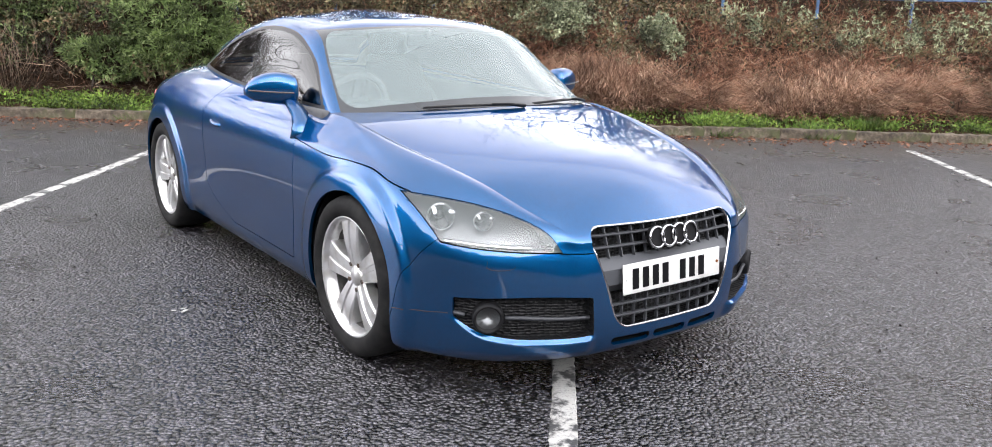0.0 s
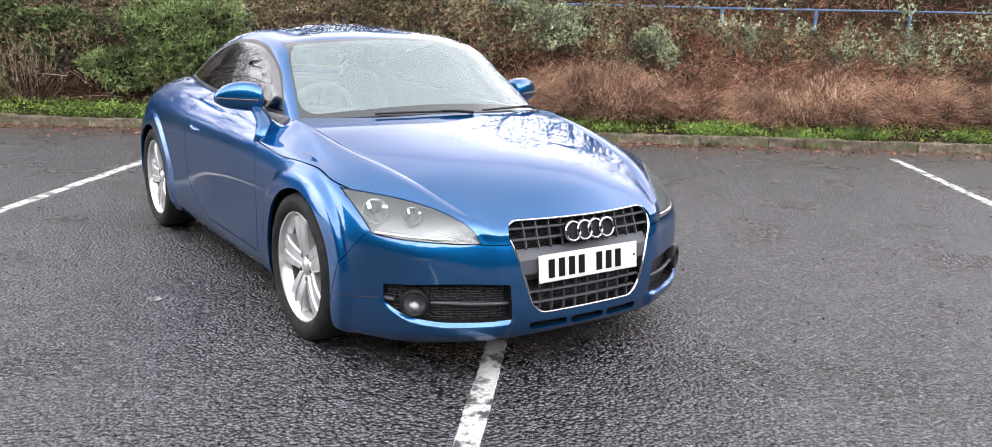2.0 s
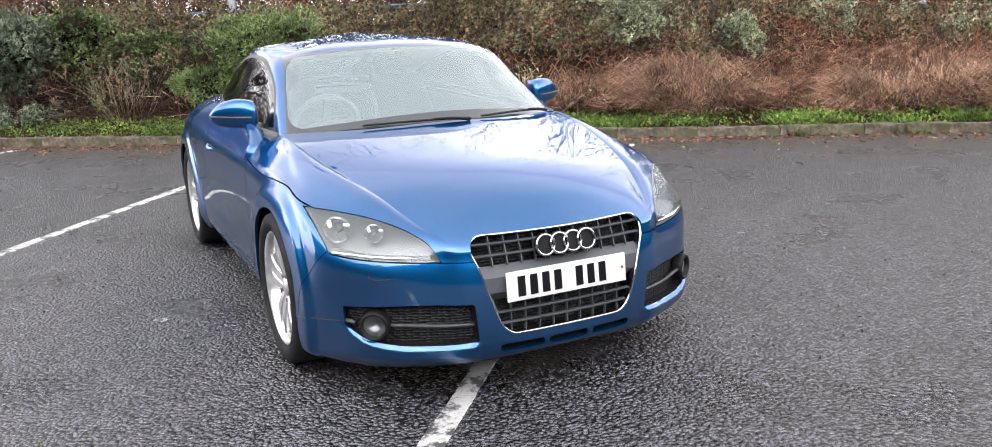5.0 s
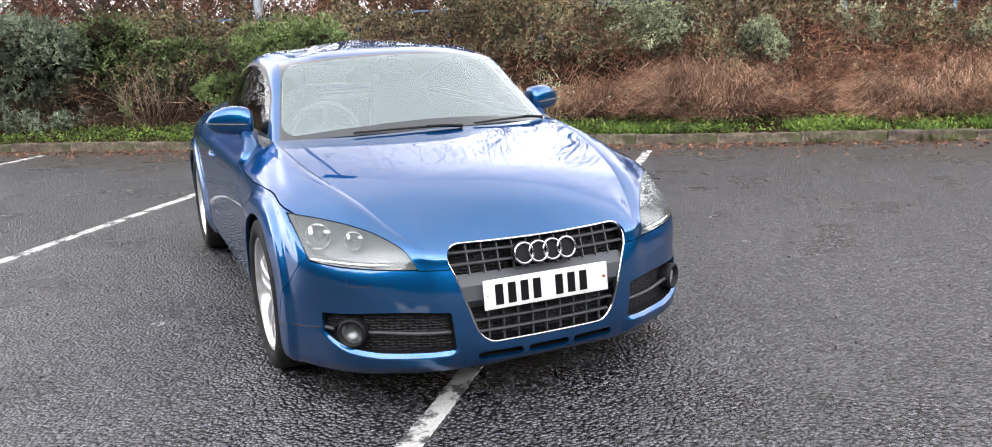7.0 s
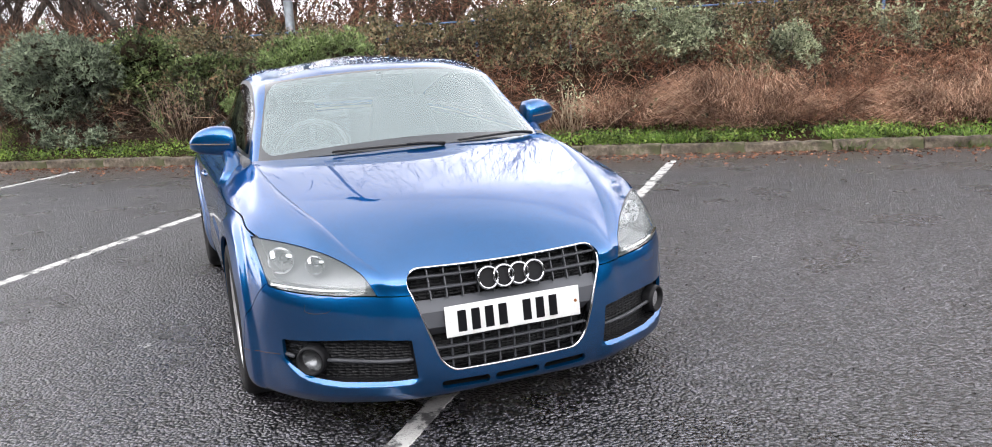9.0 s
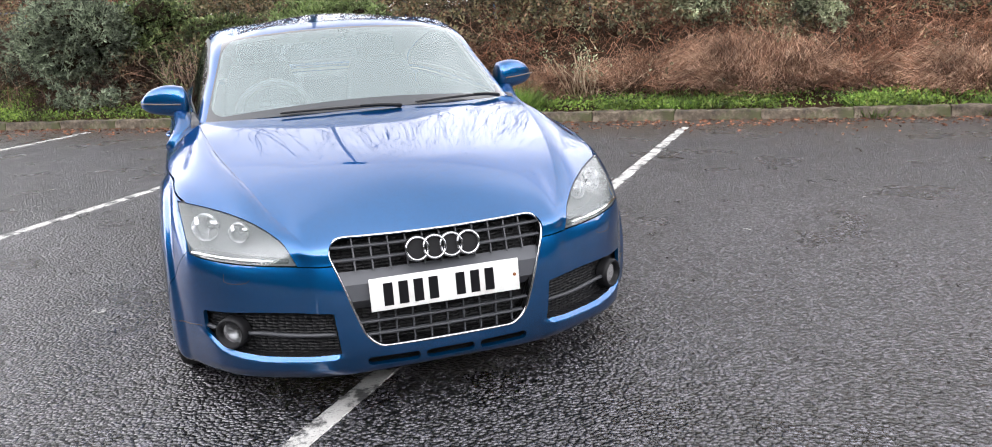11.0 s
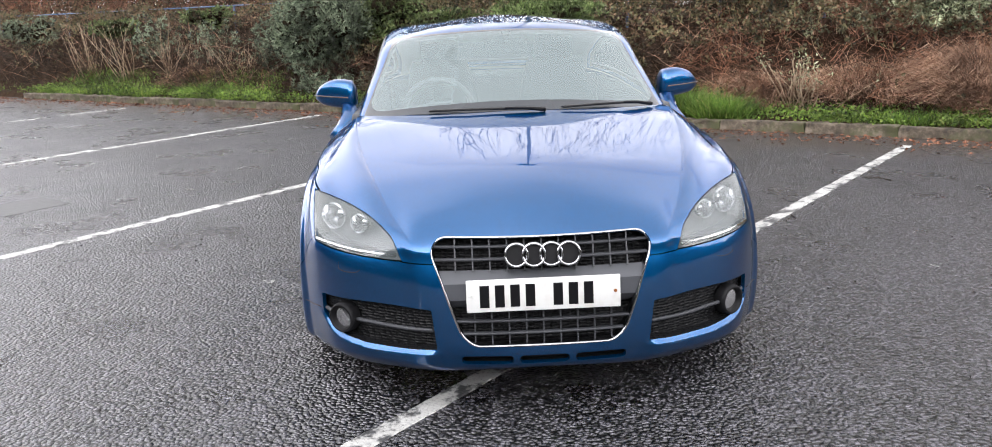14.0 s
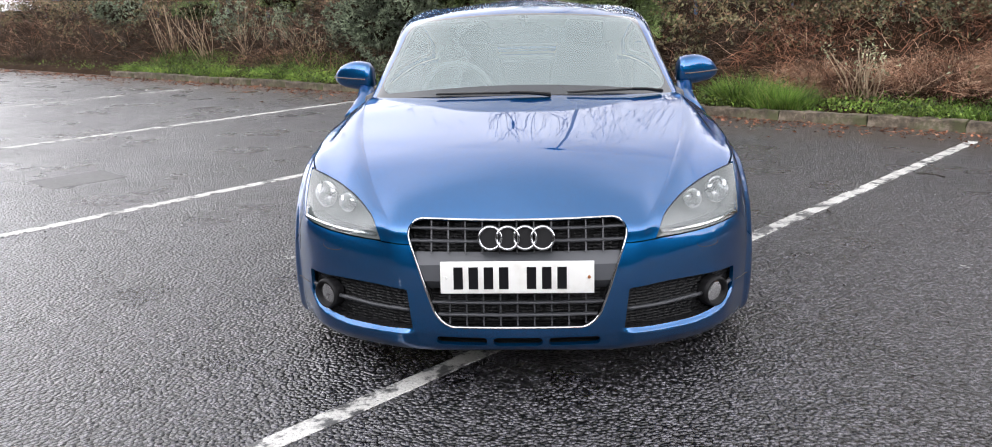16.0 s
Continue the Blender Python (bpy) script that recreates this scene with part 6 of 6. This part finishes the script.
kinds = [bare_tree(3, 6.5), bare_tree(8, 6.0), bare_tree(15, 7.0), bare_tree(21, 5.5)]
spots = [(-27 + 1.5 * i + rng.uniform(-.6, .6), rng.uniform(10.2, 17)) for i in range(30)]
for i, (a, d) in enumerate(spots):
    m = Matrix.Translation(at(a, d, 1.1)) @ Matrix.Rotation(rng.uniform(0, 6.28), 4, "Z") @ Matrix.Diagonal((*([rng.uniform(.85, 1.25)] * 3), 1))
    if i < 4:
        kinds[i].matrix_basis = m
    else:
        copy_thing(kinds[i % 4], m)
tall_spots = [(-33 + 2.2 * i + rng.uniform(-.6, .6), rng.uniform(10, 15)) for i in range(11)] + [(-2 + 1.7 * i + rng.uniform(-.5, .5), rng.uniform(10.5, 15)) for i in range(10)]
for i, (a, d) in enumerate(tall_spots):
    grown = rng.uniform(1.3, 1.75) if i < 11 else rng.uniform(1.0, 1.35)
    copy_thing(kinds[i % 4], Matrix.Translation(at(a, d, 1.1)) @ Matrix.Rotation(rng.uniform(0, 6.28), 4, "Z") @ Matrix.Diagonal((grown, grown, grown, 1)))
for i in range(24):
    grown = rng.uniform(1.0, 1.25)
    copy_thing(kinds[i % 4], Matrix.Translation(at(-17 + .68 * i, rng.uniform(10.0, 14), 1.1)) @ Matrix.Rotation(rng.uniform(0, 6.28), 4, "Z") @ Matrix.Diagonal((grown, grown, grown, 1)))
# trees round the other sides of the car park, thickest beside the driver's door
ring = [(148 + 3.1 * i, rng.uniform(11.5, 16), rng.uniform(.95, 1.3)) for i in range(22)] + [(218 + 8.6 * i, rng.uniform(17, 23), rng.uniform(1.1, 1.6)) for i in range(20)]
for i, (th, r, grown) in enumerate(ring):
    copy_thing(kinds[i % 4], Matrix.Translation((r * math.cos(radians(th)), r * math.sin(radians(th)) - 2, -.02)) @ Matrix.Rotation(rng.uniform(0, 6.28), 4, "Z") @ Matrix.Diagonal((grown, grown, grown, 1)))

# scrub of twigs and saplings under the trees
n = 22000
a, d = scatter(n, -32, 16, 9.3, 15)
p = places(a, d, 0)
p[:, 2] = rise(a, d) + rng.uniform(0, 1.6, n) * np.clip(1 + .5 * field2(a, d, 1.1, 71), .3, 1.6)
ax = unit(rng.normal(size=(n, 3)) * np.array([.7, .7, .3]) + np.array([0, 0, .9]))
TWIG = foliage("brown_twig", (.02, .013, .010), (.09, .062, .047), .85, None, 0, .05)
stuff("twig_scrub", blade_faces(p, ax, rng.uniform(.4, 1.6, n), rng.uniform(.003, .009, n), .3), TWIG, "brown scrub of bare twigs under the trees", "scrub")

# tall fine twigs between the trees
n = 34000
a, d = scatter(n, -34, 18, 9.8, 16)
a[:18000] = rng.uniform(-19, -1, 18000)
p = places(a, d, 0)
p[:, 2] = rise(a, d) + 1.0 + 6.0 * rng.beta(1.1, 2.0, n) * np.clip(1 + .45 * field2(a, d, .9, 83), .3, 1.6)
ax = unit(rng.normal(size=(n, 3)) * np.array([.6, .6, .3]) + np.array([0, 0, .9]))
stuff("sapling_twigs", blade_faces(p, ax, rng.uniform(.4, 1.3, n), rng.uniform(.0025, .007, n), .3), TWIG, "fine bare twigs of saplings between the trees", "twigs")

# litter on the tarmac
n = 5200
a, d = rng.uniform(-22, 11, n), 5.31 - np.abs(rng.normal(size=n)) * rng.uniform(.1, .5, n)
p = places(a, d, rng.uniform(.004, .014, n))
ax = unit(rng.normal(size=(n, 3)) * np.array([1, 1, .12]))
stuff("leaf_litter", leaf_faces(p, ax, rng.uniform(.02, .06, n), rng.uniform(.006, .016, n)), RUSSET, "brown leaf litter gathered along the kerb", "leaf litter")
for x, y, s in ((3.05, 1.55, .22), (-1.1, 6.0, .5), (4.4, 1.0, .12), (1.9, .6, .1)):
    bm = bmesh.new()
    w = rng.uniform(0, 6.28)
    tube(bm, [(x, y, .006), (x + s * .5 * math.cos(w), y + s * .5 * math.sin(w), .014), (x + s * math.cos(w + .2), y + s * math.sin(w + .2), .007)], .006, 5, .003)
    tagged(part("twig", bm, BARK, None), "thin dead twig lying on the tarmac", "twig", "twigs")
SPOT = material("pale_dropping", (.4, .4, .385), .7)
for x, y, s in ((-1.303, -.343, .03), (2.2, -.6, .02), (3.3, -.3, .02), (-.4, -3.0, .015)):
    bm = bmesh.new()
    for k in range(5):
        cx, cy = x + rng.normal() * s * .5, y + rng.normal() * s * .5
        ring = [bm.verts.new((cx + s * .5 * rng.uniform(.5, 1) * math.cos(q * .785), cy + s * .4 * rng.uniform(.5, 1) * math.sin(q * .785), .0035 + k * .0004)) for q in range(8)]
        bm.faces.new(ring)
    tagged(part("pale_splash", bm, SPOT, None), "small pale splash on the tarmac", "stain", "pale splashes")
n = 900
x, y = rng.uniform(-7, 8, n), rng.uniform(-4, 4, n)
p = np.stack([x, y, np.full(n, .002)], 1)
ax = unit(rng.normal(size=(n, 3)) * np.array([1, 1, .3]) + np.array([0, 0, .25]))
CRUMB = material("dark_crumb", (.015, .013, .012), .8)
stuff("grit", leaf_faces(p, ax, rng.uniform(.008, .022, n), rng.uniform(.004, .009, n)), CRUMB, "dark crumbs and grit scattered on the tarmac", "grit")

# square mended patch in the tarmac
PATCH = material("mended_patch", (.05, .047, .044), .6)
link(PATCH, ramp(PATCH, noise_of(PATCH, 30, 6, .7), [(.3, (.035, .035, .037)), (.7, (.10, .098, .10))]), shader(PATCH).inputs["Base Color"])
bump(PATCH, noise_of(PATCH, 120, 4), .4, .004)
bm = bmesh.new()
box(bm, 0, 0, 0, .60, .50, .005, Matrix.Translation((-3.72, 1.92, 0)) @ Matrix.Rotation(radians(50), 4, "Z"), .003)
tagged(part("access_cover", bm, PATCH, None, "", False), "flat square access cover set in the tarmac", "access cover")

# far line of trees that closes the car park behind and beside the camera; unseen, added to block low sky
FAR = material("added_dark_woods", (.022, .024, .018), 1.0)
link(FAR, ramp(FAR, noise_of(FAR, .8, 8, .75), [(.35, (.010, .011, .008)), (.7, (.045, .042, .032))]), shader(FAR).inputs["Base Color"])
bm = bmesh.new()
rows = []
for i in range(301):
    th = radians(-215 + 250 * i / 300)
    r = 27 + 2 * math.sin(i * .37)
    x, y = r * math.cos(th), r * math.sin(th) - 4
    hgt = 4.7 + 6 * max(0.0, -math.cos(th)) + 4.6 * max(0.0, math.sin(radians(-215 + 250 * i / 300 + 180))) + 1.6 * noise.noise((i * .12, 3, 0)) + 1.2 * noise.noise((i * .9, 7, 0))
    rows.append([bm.verts.new((x, y, 0)), bm.verts.new((x * .985, y * .985, hgt * .5)), bm.verts.new((x, y, hgt)), bm.verts.new((x * 1.06, y * 1.06, hgt * .9)), bm.verts.new((x * 1.1, y * 1.1, 0))])
for p, q in zip(rows, rows[1:]):
    for k in range(4):
        bm.faces.new((p[k], p[k + 1], q[k + 1], q[k]))
tagged(part("backdrop", bm, FAR, None), "unseen line of dark woods added to block low sky light", "woods", kind="structure")
